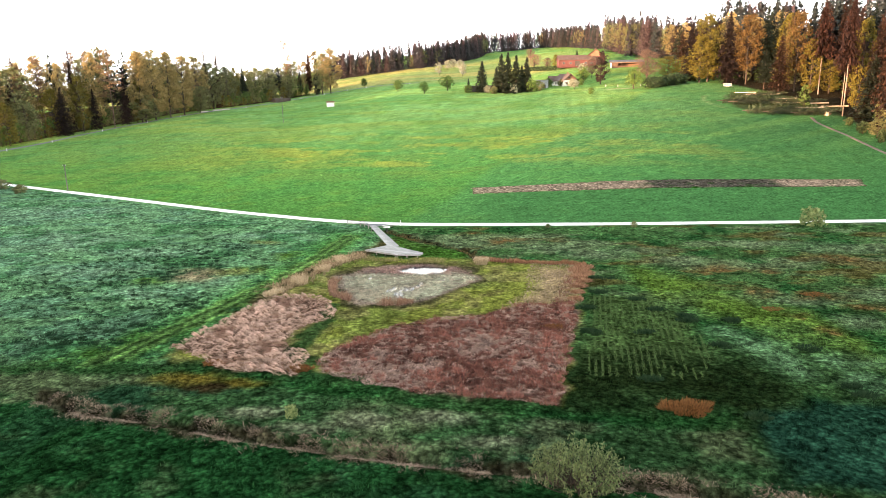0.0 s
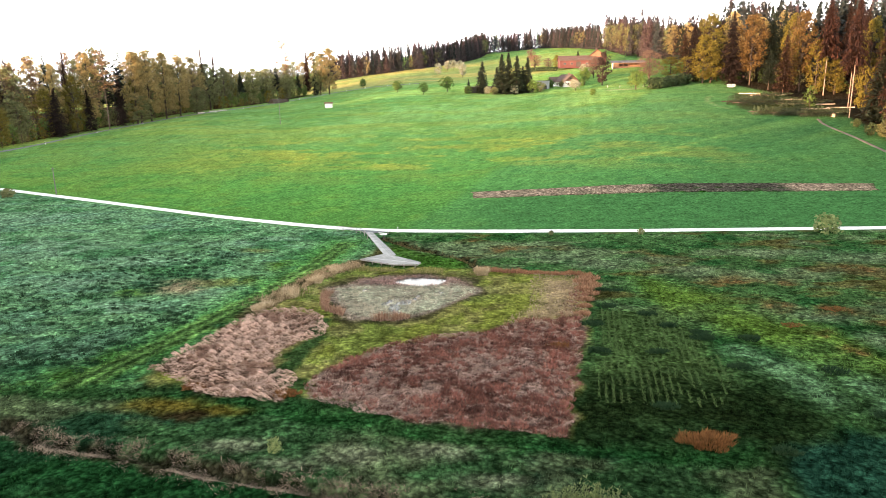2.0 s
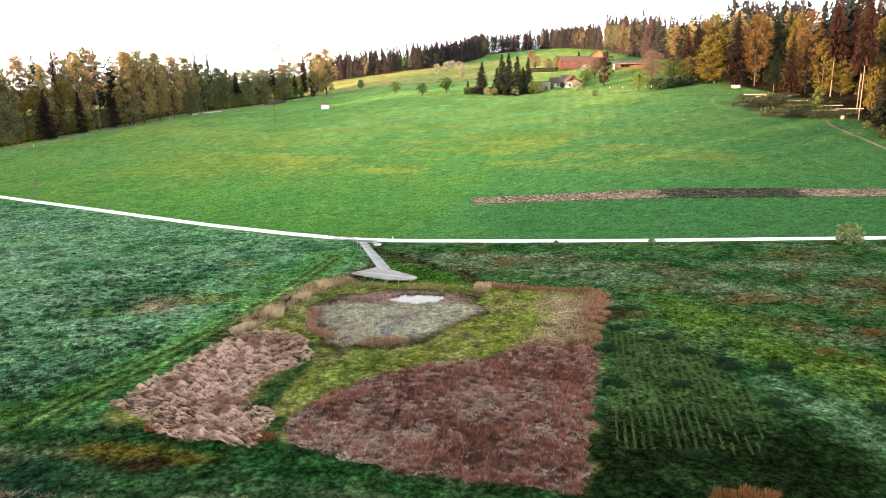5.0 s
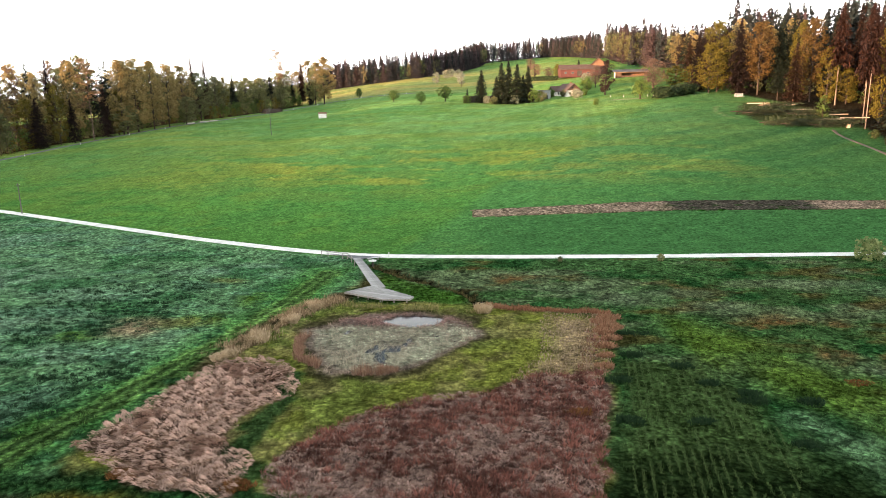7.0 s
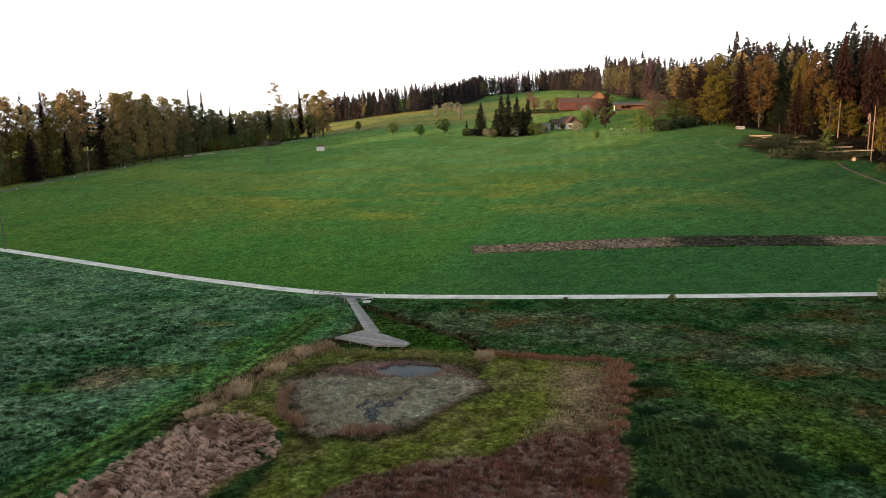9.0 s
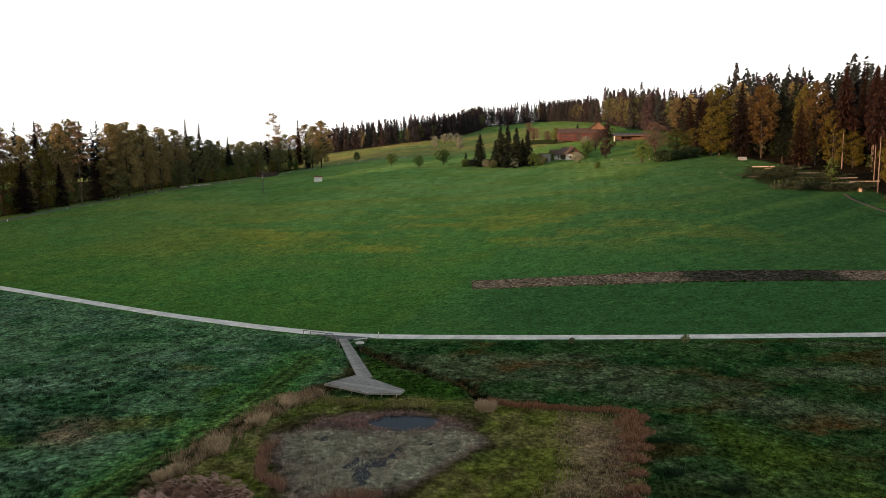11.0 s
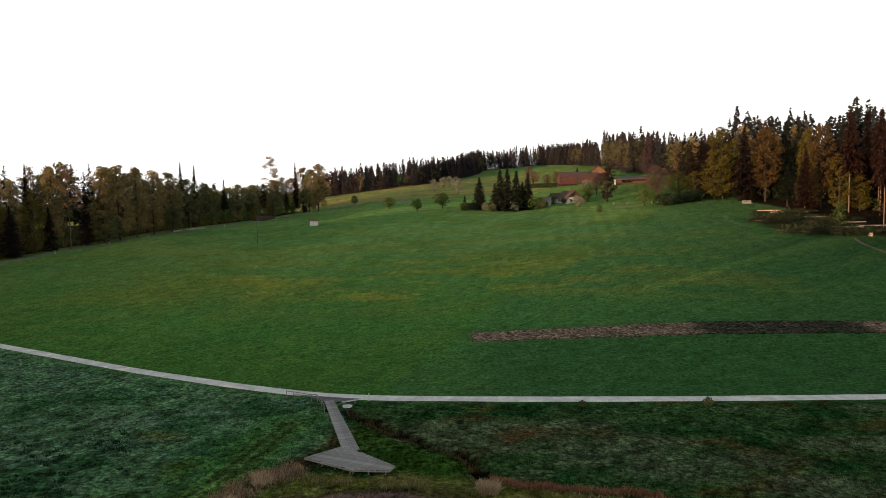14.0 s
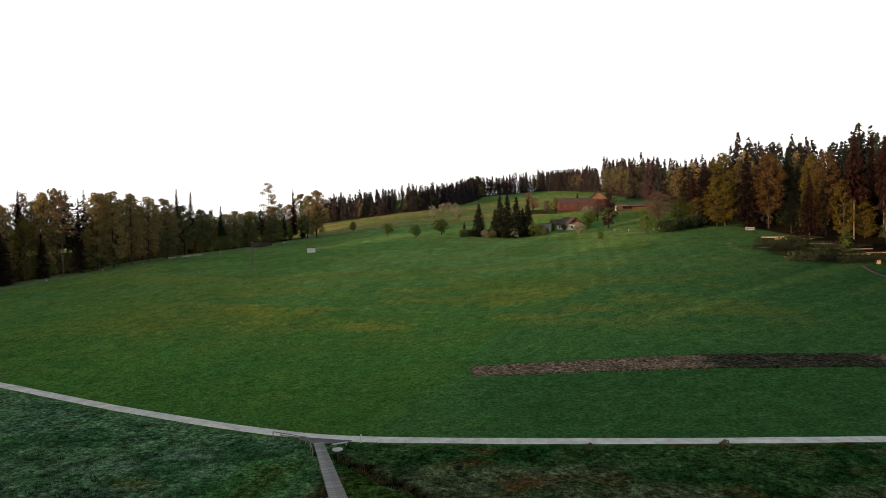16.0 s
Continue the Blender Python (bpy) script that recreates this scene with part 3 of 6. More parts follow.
def build_ground():
    ys = [-400, -250, -150, -80, -30, 0, 12, 20, 26]
    while ys[-1] < 100:
        ys.append(ys[-1] + 0.36)
    while ys[-1] < 135:
        ys.append(ys[-1] + 0.5)
    while ys[-1] < 1300:
        ys.append(ys[-1] * 1.0085)
    ys += [1700, 2300, 3200]
    ys = np.array(ys)
    us = np.linspace(-0.86, 0.86, 325)
    us = np.r_[-12, -6, -3, -1.8, -1.2, us, 1.2, 1.8, 3, 6, 12]
    width = np.maximum(ys + 14, 45)
    x, y = us[None] * width[:, None], np.repeat(ys[:, None], len(us), 1)
    z = (land(x.ravel(), y.ravel()) + land_relief(x.ravel(), y.ravel()))
    v = np.c_[x.ravel(), y.ravel(), z]
    r, k = len(ys), len(us)
    i = (np.arange(r - 1)[:, None] * k + np.arange(k - 1)[None]).ravel()
    f = np.c_[i, i + 1, i + k + 1, i + k]
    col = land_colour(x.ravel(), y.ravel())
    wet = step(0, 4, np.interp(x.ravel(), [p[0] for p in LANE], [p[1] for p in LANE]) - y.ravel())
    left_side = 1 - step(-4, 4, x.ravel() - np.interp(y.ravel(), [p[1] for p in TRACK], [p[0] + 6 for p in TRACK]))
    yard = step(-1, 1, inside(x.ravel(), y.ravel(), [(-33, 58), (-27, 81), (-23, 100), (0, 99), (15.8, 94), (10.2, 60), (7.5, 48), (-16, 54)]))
    rough = 0.26 + wet * (0.74 - 0.05 * left_side - 0.35 * yard)                                   # how strongly the tufts' painted gap shade shows
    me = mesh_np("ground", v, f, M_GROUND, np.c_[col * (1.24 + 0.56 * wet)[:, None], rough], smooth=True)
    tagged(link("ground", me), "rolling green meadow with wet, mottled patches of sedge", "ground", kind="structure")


build_ground()


def strip(name, line, half, lift, mat, label, category, ragged=0.0, width_steps=3):
    """A flat way that follows the land along a line on the plan."""
    pts = []
    for (x1, y1), (x2, y2) in zip(line, line[1:]):
        n = max(2, int(math.hypot(x2 - x1, y2 - y1) / 2.0))
        pts += [(x1 + (x2 - x1) * k / n, y1 + (y2 - y1) * k / n) for k in range(n)]
    pts = np.array(pts + [line[-1]], float)
    for _ in range(6):
        pts[1:-1] = pts[1:-1] * 0.5 + (pts[:-2] + pts[2:]) * 0.25
    d = np.gradient(pts, axis=0)
    d /= np.linalg.norm(d, axis=1)[:, None]
    side = np.c_[d[:, 1], -d[:, 0]]
    cross = np.linspace(-1, 1, width_steps * 2 + 1)
    rag = 1 + ragged * (fbm(pts[:, 0], pts[:, 1], 2.5, 7) - 0.5)
    rows = [pts + side * (half * c * rag)[:, None] for c in cross]
    v = np.stack(rows, 1)
    z = land(v[..., 0].ravel(), v[..., 1].ravel()).reshape(v.shape[:2]) + lift + 0.05 * (1 - cross**2)
    edge = np.ones_like(cross)
    edge[0] = edge[-1] = 0
    z = z - (1 - edge) * (lift + 0.15)
    v = np.concatenate([v, z[..., None]], 2)
    k = len(cross)
    i = (np.arange(len(pts) - 1)[:, None] * k + np.arange(k - 1)[None]).ravel()
    me = mesh_np(name, v.reshape(-1, 3), np.c_[i, i + 1, i + k + 1, i + k][:, ::-1], mat)
    return tagged(link(name, me), label, category, kind="structure")


strip("road", LANE, 1.25, 0.12, M_GRAVEL, "pale gravel farm track across the meadow", "track", 0.25)
strip("road", ROAD, 1.8, 0.10, M_ASPHALT, "narrow grey lane along the edge of the wood", "lane", 0.1)


def flat_patch(name, poly, z, mat, label, category):
    bm = bmesh.new()
    bm.faces.new([bm.verts.new((x, y, z)) for x, y in poly])
    bmesh.ops.triangulate(bm, faces=bm.faces[:])
    me = bpy.data.meshes.new(name)
    bm.to_mesh(me)
    bm.free()
    me.materials.append(mat)
    return tagged(link(name, me), label, category, kind="structure")


cx, cy = np.mean(POND, axis=0)
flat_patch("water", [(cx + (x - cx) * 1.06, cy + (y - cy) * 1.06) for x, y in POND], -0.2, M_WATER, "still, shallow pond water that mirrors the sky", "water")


# ---------------------------------------------------------------- tilled strip
def build_plough():
    gx, gy = np.meshgrid(np.arange(-3, 98, 0.5), np.arange(158, 175, 0.4))
    x, y = gx.ravel(), gy.ravel()
    d = inside(x + (fbm(x, y, 2, 3) - 0.5) * 1.2, y + (fbm(x, y, 2, 4) - 0.5) * 1.2, PLOUGH)
    clod = fbm(x, y, 1.2, 12, 3)
    z = land(x, y) + land_relief(x, y) + np.where(d > 0, 0.05 + 0.14 * clod, -0.4)
    dark = step(40, 44, x + 3 * (fbm(x, y, 6, 5) - 0.5)) * (1 - step(72, 76, x))
    c = np.array((0.42, 0.295, 0.215)) * (1 - dark[:, None]) + np.array((0.120, 0.100, 0.080)) * dark[:, None]
    c = blend(c, (0.03, 0.075, 0.015), step(0.55, 0.7, fbm(x, y, 2.5, 15)) * (0.3 + 0.4 * dark) + 0.5 * (1 - step(0, 1.2, d)))
    c = c * (0.7 + 0.6 * clod[:, None])
    r, k = gx.shape
    i = (np.arange(r - 1)[:, None] * k + np.arange(k - 1)[None]).ravel()
    f = np.c_[i, i + 1, i + k + 1, i + k]
    keep = (d[f] > -0.2).any(1)
    tagged(link("field_soil", mesh_np("field_soil", np.c_[x, y, z], f[keep], M_GROUND, c)), "strip of bare brown tilled soil in the field", "soil", kind="structure")


build_plough()


# ---------------------------------------------------------------- boardwalk and platform
DECK = 0.62


def build_boardwalk():
    walkway = thing("boardwalk", -18.3, 113.5, 0)
    tagged(walkway, "grey weathered plank boardwalk leading to a viewing platform", "boardwalk")
    base = Vector((-18.3, 113.5, 0))
    a, b = Vector((-20.6, 124.2, 0.16)), Vector((-13.95, 104.4, DECK + 0.012))
    way = b - a
    turn = math.atan2(way.y, way.x)
    n = int(way.length / 0.17)
    me = bpy.data.meshes.new("plank")
    bm = box(0.155, 1.9, 0.05, bevel=0.008)
    bm.to_mesh(me)
    bm.free()
    me.materials.append(M_PLANK)
    for k in range(n):
        p = a.lerp(b, (k + 0.5) / n) - base
        ob = link("plank", me, walkway)
        ob.matrix_basis = pose(p.x + random.uniform(-0.02, 0.02), p.y, p.z - 0.05, 0, 0, math.degrees(turn) + random.uniform(-0.6, 0.6)) @ Matrix.Diagonal((1, 0.66 + 0.3 * (k / n) + random.uniform(-0.012, 0.012), 1, 1))
    side = Vector((-way.y, way.x, 0)).normalized()
    for s in (-0.52, 0.52):
        bm = rod(a + side * s - base + Vector((0, 0, -0.13)), b + side * s - base + Vector((0, 0, -0.13)), 0.08, sides=4)
        part("beam", bm, M_POST, walkway)
        for k in range(1, 7):
            p = a.lerp(b, k / 7) + side * s - base
            part("post", rod((p.x, p.y, -0.5), (p.x, p.y, p.z - 0.06), 0.07), M_POST, walkway)


build_boardwalk()


def build_platform():
    outline = [(-18.5, 102.4), (-13.0, 99.2), (-9.2, 99.0), (-8.8, 100.2), (-12.85, 103.9), (-15.3, 105.5)]
    deck = thing("viewing_platform", -13, 101, 0)
    tagged(deck, "pointed grey plank viewing platform on posts at the pond", "platform")
    base = Vector((-13, 101, 0))
    # boards run along the long side; each is cut to the outline
    d = Vector((0.92, -0.39)).normalized()
    q = Vector((-d.y, d.x))
    pts = [Vector(p) for p in outline]
    lo, hi = min(p.dot(q) for p in pts), max(p.dot(q) for p in pts)
    width, v = 0.19, lo + 0.1
    while v < hi - 0.05:
        cuts = []
        for p, r in zip(pts, pts[1:] + pts[:1]):
            a, b = p.dot(q) - v, r.dot(q) - v
            if a * b < 0:
                cuts.append((p + (r - p) * (a / (a - b))).dot(d))
        if len(cuts) >= 2:
            s, e = min(cuts), max(cuts)
            if e - s > 0.2:
                c = d * (s + e) / 2 + q * v
                bm = box(e - s, width - 0.015, 0.05, bevel=0.006, turn=Matrix.Rotation(math.atan2(d.y, d.x), 4, "Z"))
                ob = part("plank", bm, M_PLANK, deck)
                ob.location = (c.x - base.x, c.y - base.y, DECK - 0.05 + random.uniform(0, 0.006))
        v += width
    for p, r in zip(outline, outline[1:] + outline[:1]):
        part("edge_beam", rod((p[0] - base.x, p[1] - base.y, DECK - 0.16), (r[0] - base.x, r[1] - base.y, DECK - 0.16), 0.09, sides=4), M_POST, deck)
    for x, y in [(-16.5, 101.6), (-15, 100.8), (-13.2, 99.6), (-12.9, 99.5), (-11.3, 99.3), (-9.6, 99.3), (-10.5, 101), (-12.8, 102.8), (-14.8, 104.6)]:
        part("post", rod((x - base.x, y - base.y, -0.7), (x - base.x, y - base.y, DECK - 0.06), 0.08), M_POST, deck)


build_platform()


def build_railing():
    rail = thing("railing", -22, 123, 0)
    tagged(rail, "weathered wooden railing at the start of the boardwalk", "railing")
    base = Vector((-22, 123, 0))
    pts = [(-27.0, 126.2, 0), (-25.8, 125.7, 0), (-23.0, 124.3, 0), (-22.2, 124.1, 0.05), (-21.0, 121.6, 0.1), (-20.0, 118.6, 0.15)]
    tops = []
    for x, y, z in pts:
        p = Vector((x, y, z)) - base
        part("post", rod((p.x, p.y, -0.3), (p.x, p.y, z + 0.95), 0.06), M_POST, rail)
        tops.append(Vector((p.x, p.y, z + 0.95)))
    for p, q in zip(tops, tops[1:]):
        part("handrail", rod(p, q, 0.055, sides=6), M_POST, rail)
    for p, q in zip(tops[2:4], tops[3:5]):
        dz = Vector((0, 0, 0.45))
        part("midrail", rod(p - dz, q - dz, 0.04, sides=6), M_POST, rail)


build_railing()


def build_small_things():
    t = thing("round_table", -17.2, 119.6, 0)
    tagged(t, "pale round stone table on a dark pedestal", "table")
    part("tabletop", rod((0, 0, 0.72), (0, 0, 0.84), 0.62, 0.62, 24), M_STONE, t)
    part("pedestal", rod((0, 0, -0.2), (0, 0, 0.72), 0.16, 0.12, 10), M_DARK, t)
    t = thing("bench", -17.6, 123.0, 0, 28)
    tagged(t, "simple pale plank bench beside the track", "bench")
    part("seat", box(2.1, 0.4, 0.07, (0, 0, 0.42), 0.01), M_STONE, t)
    for s in (-0.8, 0.8):
        part("leg", box(0.12, 0.34, 0.5, (s, 0, -0.08), 0.01), M_POST, t)
    t = thing("marker_post", -15.2, 124.5, 0)
    tagged(t, "slim white marker post at the edge of the track", "post")
    part("shaft", box(0.16, 0.12, 1.15, (0, 0, -0.2), 0.02), M_WHITE, t)
    part("cap", box(0.18, 0.14, 0.14, (0, 0, 0.95), 0.03), M_STONE, t)


build_small_things()
flat_patch("pavement", [(-26.5, 127.4), (-22.4, 125.4), (-21.3, 123.8), (-19.7, 123.4), (-18.9, 124.2), (-16.4, 124.9), (-16.6, 125.9)], 0.13, M_ASPHALT, "trodden grey gravel where the boardwalk meets the track", "gravel")


# ---------------------------------------------------------------- reeds and grass
def scatter(poly, per_m2, rng, margin=0.0):
    xs, ys = [p[0] for p in poly], [p[1] for p in poly]
    n = int((max(xs) - min(xs)) * (max(ys) - min(ys)) * per_m2)
    x, y = rng.uniform(min(xs) - 1, max(xs) + 1, n), rng.uniform(min(ys) - 1, max(ys) + 1, n)
    d = inside(x + (fbm(x, y, 2.5, 3) - 0.5) * 2, y + (fbm(x, y, 2.5, 8) - 0.5) * 2, poly)
    k = d > margin
    return x[k], y[k]


def blades(name, x, y, height, width, lean, heading, colour, mat, rng, label, category, bend=0.5, top=1.0, simple=False, lift=0.0):
    """Stalks or grass blades in one mesh: each is a bent, tapering ribbon. lean: how far the tip goes sideways, in heights."""
    n = len(x)
    z = land(x, y) + land_relief(x, y) - 0.04 + lift
    h = height * rng.uniform(0.7, 1.25, n)
    hx, hy = np.cos(heading), np.sin(heading)
    turn = rng.uniform(0, np.pi, n)
    sx, sy = np.cos(turn) * width / 2, np.sin(turn) * width / 2
    out = lean * h
    up = h * np.sqrt(np.clip(1 - np.minimum(lean, 0.97) ** 2, 0.03, 1))
    mx, my, mz = x + hx * out * (1 - bend), y + hy * out * (1 - bend), z + up * (0.5 + 0.35 * bend)
    tx, ty, tz = x + hx * out, y + hy * out, z + up
    v = np.stack([np.c_[x - sx, y - sy, z], np.c_[x + sx, y + sy, z], np.c_[mx - sx, my - sy, mz], np.c_[mx + sx, my + sy, mz],
                  np.c_[tx, ty, tz]], 1).reshape(-1, 3)
    i = np.arange(n)[:, None] * 5
    f = np.concatenate([i + [0, 1, 3], i + [0, 3, 2], i + [2, 3, 4]], 0)
    if simple:
        v = np.stack([np.c_[x - sx, y - sy, z], np.c_[x + sx, y + sy, z], np.c_[tx, ty, tz]], 1).reshape(-1, 3)
        ob = link(name, mesh_np(name, v, np.arange(n * 3).reshape(-1, 3), mat, np.repeat(colour, 3, 0)))
        return tagged(ob, label, category, kind="stuff")
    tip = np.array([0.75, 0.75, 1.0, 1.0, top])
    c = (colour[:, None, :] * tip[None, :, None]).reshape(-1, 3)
    ob = link(name, mesh_np(name, v, f, mat, c))
    return tagged(ob, label, category, kind="stuff")


rng = np.random.default_rng(5)


def shades(n, dark, light):
    t = rng.uniform(0, 1, n)[:, None]
    return np.array(dark) * (1 - t) + np.array(light) * t


def cells(x, y, wide, deep, seed):
    """The tussock that each stalk belongs to: how far from its heart, the way outward, and a number of its own."""
    gx, gy = x / wide, y / deep
    best, bx, by, own = np.full(len(x), 9.0), np.zeros(len(x)), np.zeros(len(x)), np.zeros(len(x))
    for i in (-1, 0, 1):
        for j in (-1, 0, 1):
            ix, iy = np.floor(gx) + i, np.floor(gy) + j
            dx, dy = gx - ix - lattice(ix, iy, seed), gy - iy - lattice(ix, iy, seed + 1)
            d = np.hypot(dx, dy)
            near = d < best
            best, bx, by = np.where(near, d, best), np.where(near, dx, bx), np.where(near, dy, by)
            own = np.where(near, lattice(ix, iy, seed + 2), own)
    return best, np.arctan2(by, bx), own


def reeds():
    # lodged reeds: combed over low mounds in swirling streams
    x, y = scatter(PALE, 300, rng)
    wx, wy = x + 0.5 * (fbm(x, y, 1.6, 206, 2) - 0.5), y + 0.5 * (fbm(x, y, 1.6, 207, 2) - 0.5)
    off, away, pick = cells(wx, wy, 0.90, 0.68, 203)
    flow = 3.3 + (fbm(x, y, 5, 200, 2) - 0.5) * 3.6 + 1.2 * (pick - 0.5) + rng.normal(0, 0.35, len(x))
    keep = rng.uniform(0, 1, len(x)) > 0.92 * step(0.34, 0.60, off + 0.08 * rng.normal(0, 1, len(x)))
    x, y, off, pick, flow = x[keep], y[keep], off[keep], pick[keep], flow[keep]
    mound = 1 - step(0.05, 0.62, off)
    c = shades(len(x), (0.37, 0.235, 0.180), (0.72, 0.50, 0.395)) * (0.70 + 0.6 * pick)[:, None]
    c = blend(c, (0.20, 0.10, 0.065), 0.7 * step(0.60, 0.68, fbm(x, y, 2.2, 209)))
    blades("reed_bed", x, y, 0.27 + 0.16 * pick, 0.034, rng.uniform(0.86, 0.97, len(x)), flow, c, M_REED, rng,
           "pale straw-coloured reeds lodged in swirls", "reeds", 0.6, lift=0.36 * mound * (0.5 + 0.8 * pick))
    # rust-red tussocks over pale matted litter
    x, y = scatter(RED, 200, rng)
    x2, y2 = scatter([(10.6, 66), (12.6, 80), (15.8, 93.4), (13.4, 93), (10.4, 79), (7, 74)], 60, rng)
    x, y = np.r_[x, x2], np.r_[y, y2]
    off, away, pick = cells(x, y, 0.72, 0.56, 220)
    red = 0.42 + 0.020 * (x + 3) - 0.018 * (y - 60) + 2.0 * (fbm(x, y, 4.0, 222) - 0.5)
    tall = (pick < np.clip(0.30 + 0.75 * red, 0.06, 0.93)) & (off < 0.40 + 0.22 * red + 0.12 * rng.normal(0, 1, len(x)))
    warm = lattice(np.floor(pick * 997), np.floor(pick * 991), 231)
    rust = shades(len(x), (0.105, 0.045, 0.036), (0.265, 0.118, 0.088)) * (0.35 + 1.15 * warm)[:, None] * (0.45 + 1.1 * fbm(x, y, 2.6, 233, 3))[:, None]
    pale = shades(len(x), (0.24, 0.155, 0.124), (0.60, 0.42, 0.35)) * (0.5 + 0.8 * fbm(x, y, 0.9, 227, 2))[:, None]
    c = np.where(tall[:, None], rust, pale)
    lean = np.where(tall, np.clip(0.25 + 0.9 * off, 0, 0.85) + rng.uniform(-0.15, 0.15, len(x)), rng.uniform(0.75, 0.97, len(x)))
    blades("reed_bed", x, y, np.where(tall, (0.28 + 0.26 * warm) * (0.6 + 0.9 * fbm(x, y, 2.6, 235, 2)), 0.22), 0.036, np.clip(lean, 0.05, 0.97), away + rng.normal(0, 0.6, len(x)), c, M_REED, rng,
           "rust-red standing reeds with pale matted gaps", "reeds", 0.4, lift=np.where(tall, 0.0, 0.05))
    x, y = scatter(SPARSE, 22, rng, -0.4)
    blades("reed_bed", x, y, 0.3, 0.06, 0.3, rng.uniform(0, 6.3, len(x)), shades(len(x), (0.26, 0.19, 0.12), (0.48, 0.36, 0.25)), M_REED, rng,
           "thin straw-coloured grass stubble in the enclosure", "reeds")
    # standing belts
    for line, half, per, hgt, dark, light, label in (
            (DAM, 0.42, 120, 0.72, (0.17, 0.080, 0.045), (0.40, 0.215, 0.130), "belt of tan reeds on the low bank"),
            ([(-27.6, 79.5), (-25.6, 86.5), (-23.6, 93), (-21.5, 98.5), (-18.5, 101)], 1.9, 62, 0.6, (0.13, 0.085, 0.045), (0.50, 0.375, 0.24), "belt of straw-coloured reeds along the mown track"),
            ([(-19.6, 88), (-20.2, 84), (-18.8, 79), (-14.5, 76), (-10.5, 75.3), (-8.2, 76.4)], 0.4, 110, 1.0, (0.17, 0.09, 0.06), (0.40, 0.255, 0.18), "row of tall brown reeds on the pond's rim"),
            ([(-18, 98), (-12, 97), (-5, 96.3), (0, 95)], 0.8, 30, 0.7, (0.10, 0.12, 0.03), (0.36, 0.30, 0.14), "sedge and dry reeds on the pond's far rim"),
            (DITCH, 1.3, 150, 0.28, (0.10, 0.066, 0.045), (0.42, 0.32, 0.24), "dry brown grass hanging over the ditch"),
            (BROOK, 0.8, 22, 0.5, (0.05, 0.07, 0.02), (0.20, 0.13, 0.06), "dark sedge along the brook")):
        xs, ys = [], []
        for (x1, y1), (x2, y2) in zip(line, line[1:]):
            n = int(math.hypot(x2 - x1, y2 - y1) * half * 2 * per * 1.8)
            t, s = rng.uniform(0, 1, n), rng.normal(0, half * 0.55, n)
            ln = math.hypot(x2 - x1, y2 - y1)
            xs.append(x1 + (x2 - x1) * t - (y2 - y1) / ln * s)
            ys.append(y1 + (y2 - y1) * t + (x2 - x1) / ln * s)
        x, y = np.concatenate(xs), np.concatenate(ys)
        keep = (fbm(x, y, 2.2, 240, 3) > (0.46 if hgt > 0.3 else 0.40)) | (line[0] == DAM[0])
        x, y = x[keep], y[keep]
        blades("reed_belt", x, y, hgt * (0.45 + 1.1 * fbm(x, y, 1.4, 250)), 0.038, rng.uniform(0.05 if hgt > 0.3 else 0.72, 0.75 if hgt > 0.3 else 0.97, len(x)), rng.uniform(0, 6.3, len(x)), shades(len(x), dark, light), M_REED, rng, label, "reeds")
    # dead stalks that stand in the shallow pond
    x, y = scatter(POND, 110, rng, 0.2)
    lace = np.abs(fbm(x, y, 2.6, 260, 3) - 0.5)
    k = (inside(x, y, OPEN_WATER) < 0.1) & ((lace < 0.045) | (rng.uniform(0, 1, len(x)) < 0.35))
    x, y, lace = x[k], y[k], lace[k]
    t = np.clip(0.25 + 0.8 * step(88, 92, y) + 0.4 * (1 - step(0.3, 1.4, inside(x, y, POND))) + 0.8 * (fbm(x, y, 5, 270) - 0.5), 0, 1)[:, None]
    c = shades(len(x), (0.16, 0.085, 0.075), (0.40, 0.26, 0.22)) * t + shades(len(x), (0.30, 0.30, 0.20), (0.58, 0.57, 0.43)) * (1 - t)
    c = c * np.where(lace < 0.045, 1.25, 0.8)[:, None]
    blades("pond_stalks", x, y, 0.42, 0.04, rng.uniform(0.4, 0.97, len(x)), rng.uniform(0, 6.3, len(x)), c, M_REED, rng, "short dead stalks standing in shallow water", "reeds", 0.3)


reeds()


def tuft_clump(x, y, radius, height, dark, light, label, n=420, category="grass clump", lean=0.45, width=0.06):
    a, r = rng.uniform(0, 6.28, n), radius * 0.9 * np.sqrt(rng.uniform(0, 1, n))
    wave = rng.uniform(0, 6.28, 2)
    r = r * (1 + 0.2 * np.sin(3 * a + wave[0]) + 0.16 * np.sin(7 * a + wave[1]))
    ob = blades("grass_clump", x + r * np.cos(a) * 1.25, y + r * np.sin(a) * 0.8, height, width, rng.uniform(0.1, lean, n), a + rng.normal(0, 0.5, n), shades(n, dark, light), M_REED, rng, label, category)
    ob["kind"] = ""
    return ob


STRAW, RUST, SEDGE = ((0.34, 0.25, 0.15), (0.64, 0.51, 0.35)), ((0.11, 0.05, 0.02), (0.25, 0.12, 0.045)), ((0.014, 0.032, 0.016), (0.035, 0.065, 0.03))
for x, y, r, h in [(0.1, 95.2, 0.8, 1.7), (-25.0, 85.6, 1.1, 1.4), (-22.9, 91.5, 0.9, 1.3), (-21.8, 97.2, 1.0, 1.1), (-27.3, 79.8, 0.9, 1.2)]:
    for k in range(5):
        tuft_clump(x + random.uniform(-0.8, 0.8), y + random.uniform(-1.0, 1.0), r * random.uniform(0.4, 0.8), h * random.uniform(0.5, 0.8), *STRAW, "upright clump of pale straw-coloured reed", 260, lean=0.7, width=0.045)
TAN = ((0.18, 0.090, 0.052), (0.44, 0.255, 0.160))
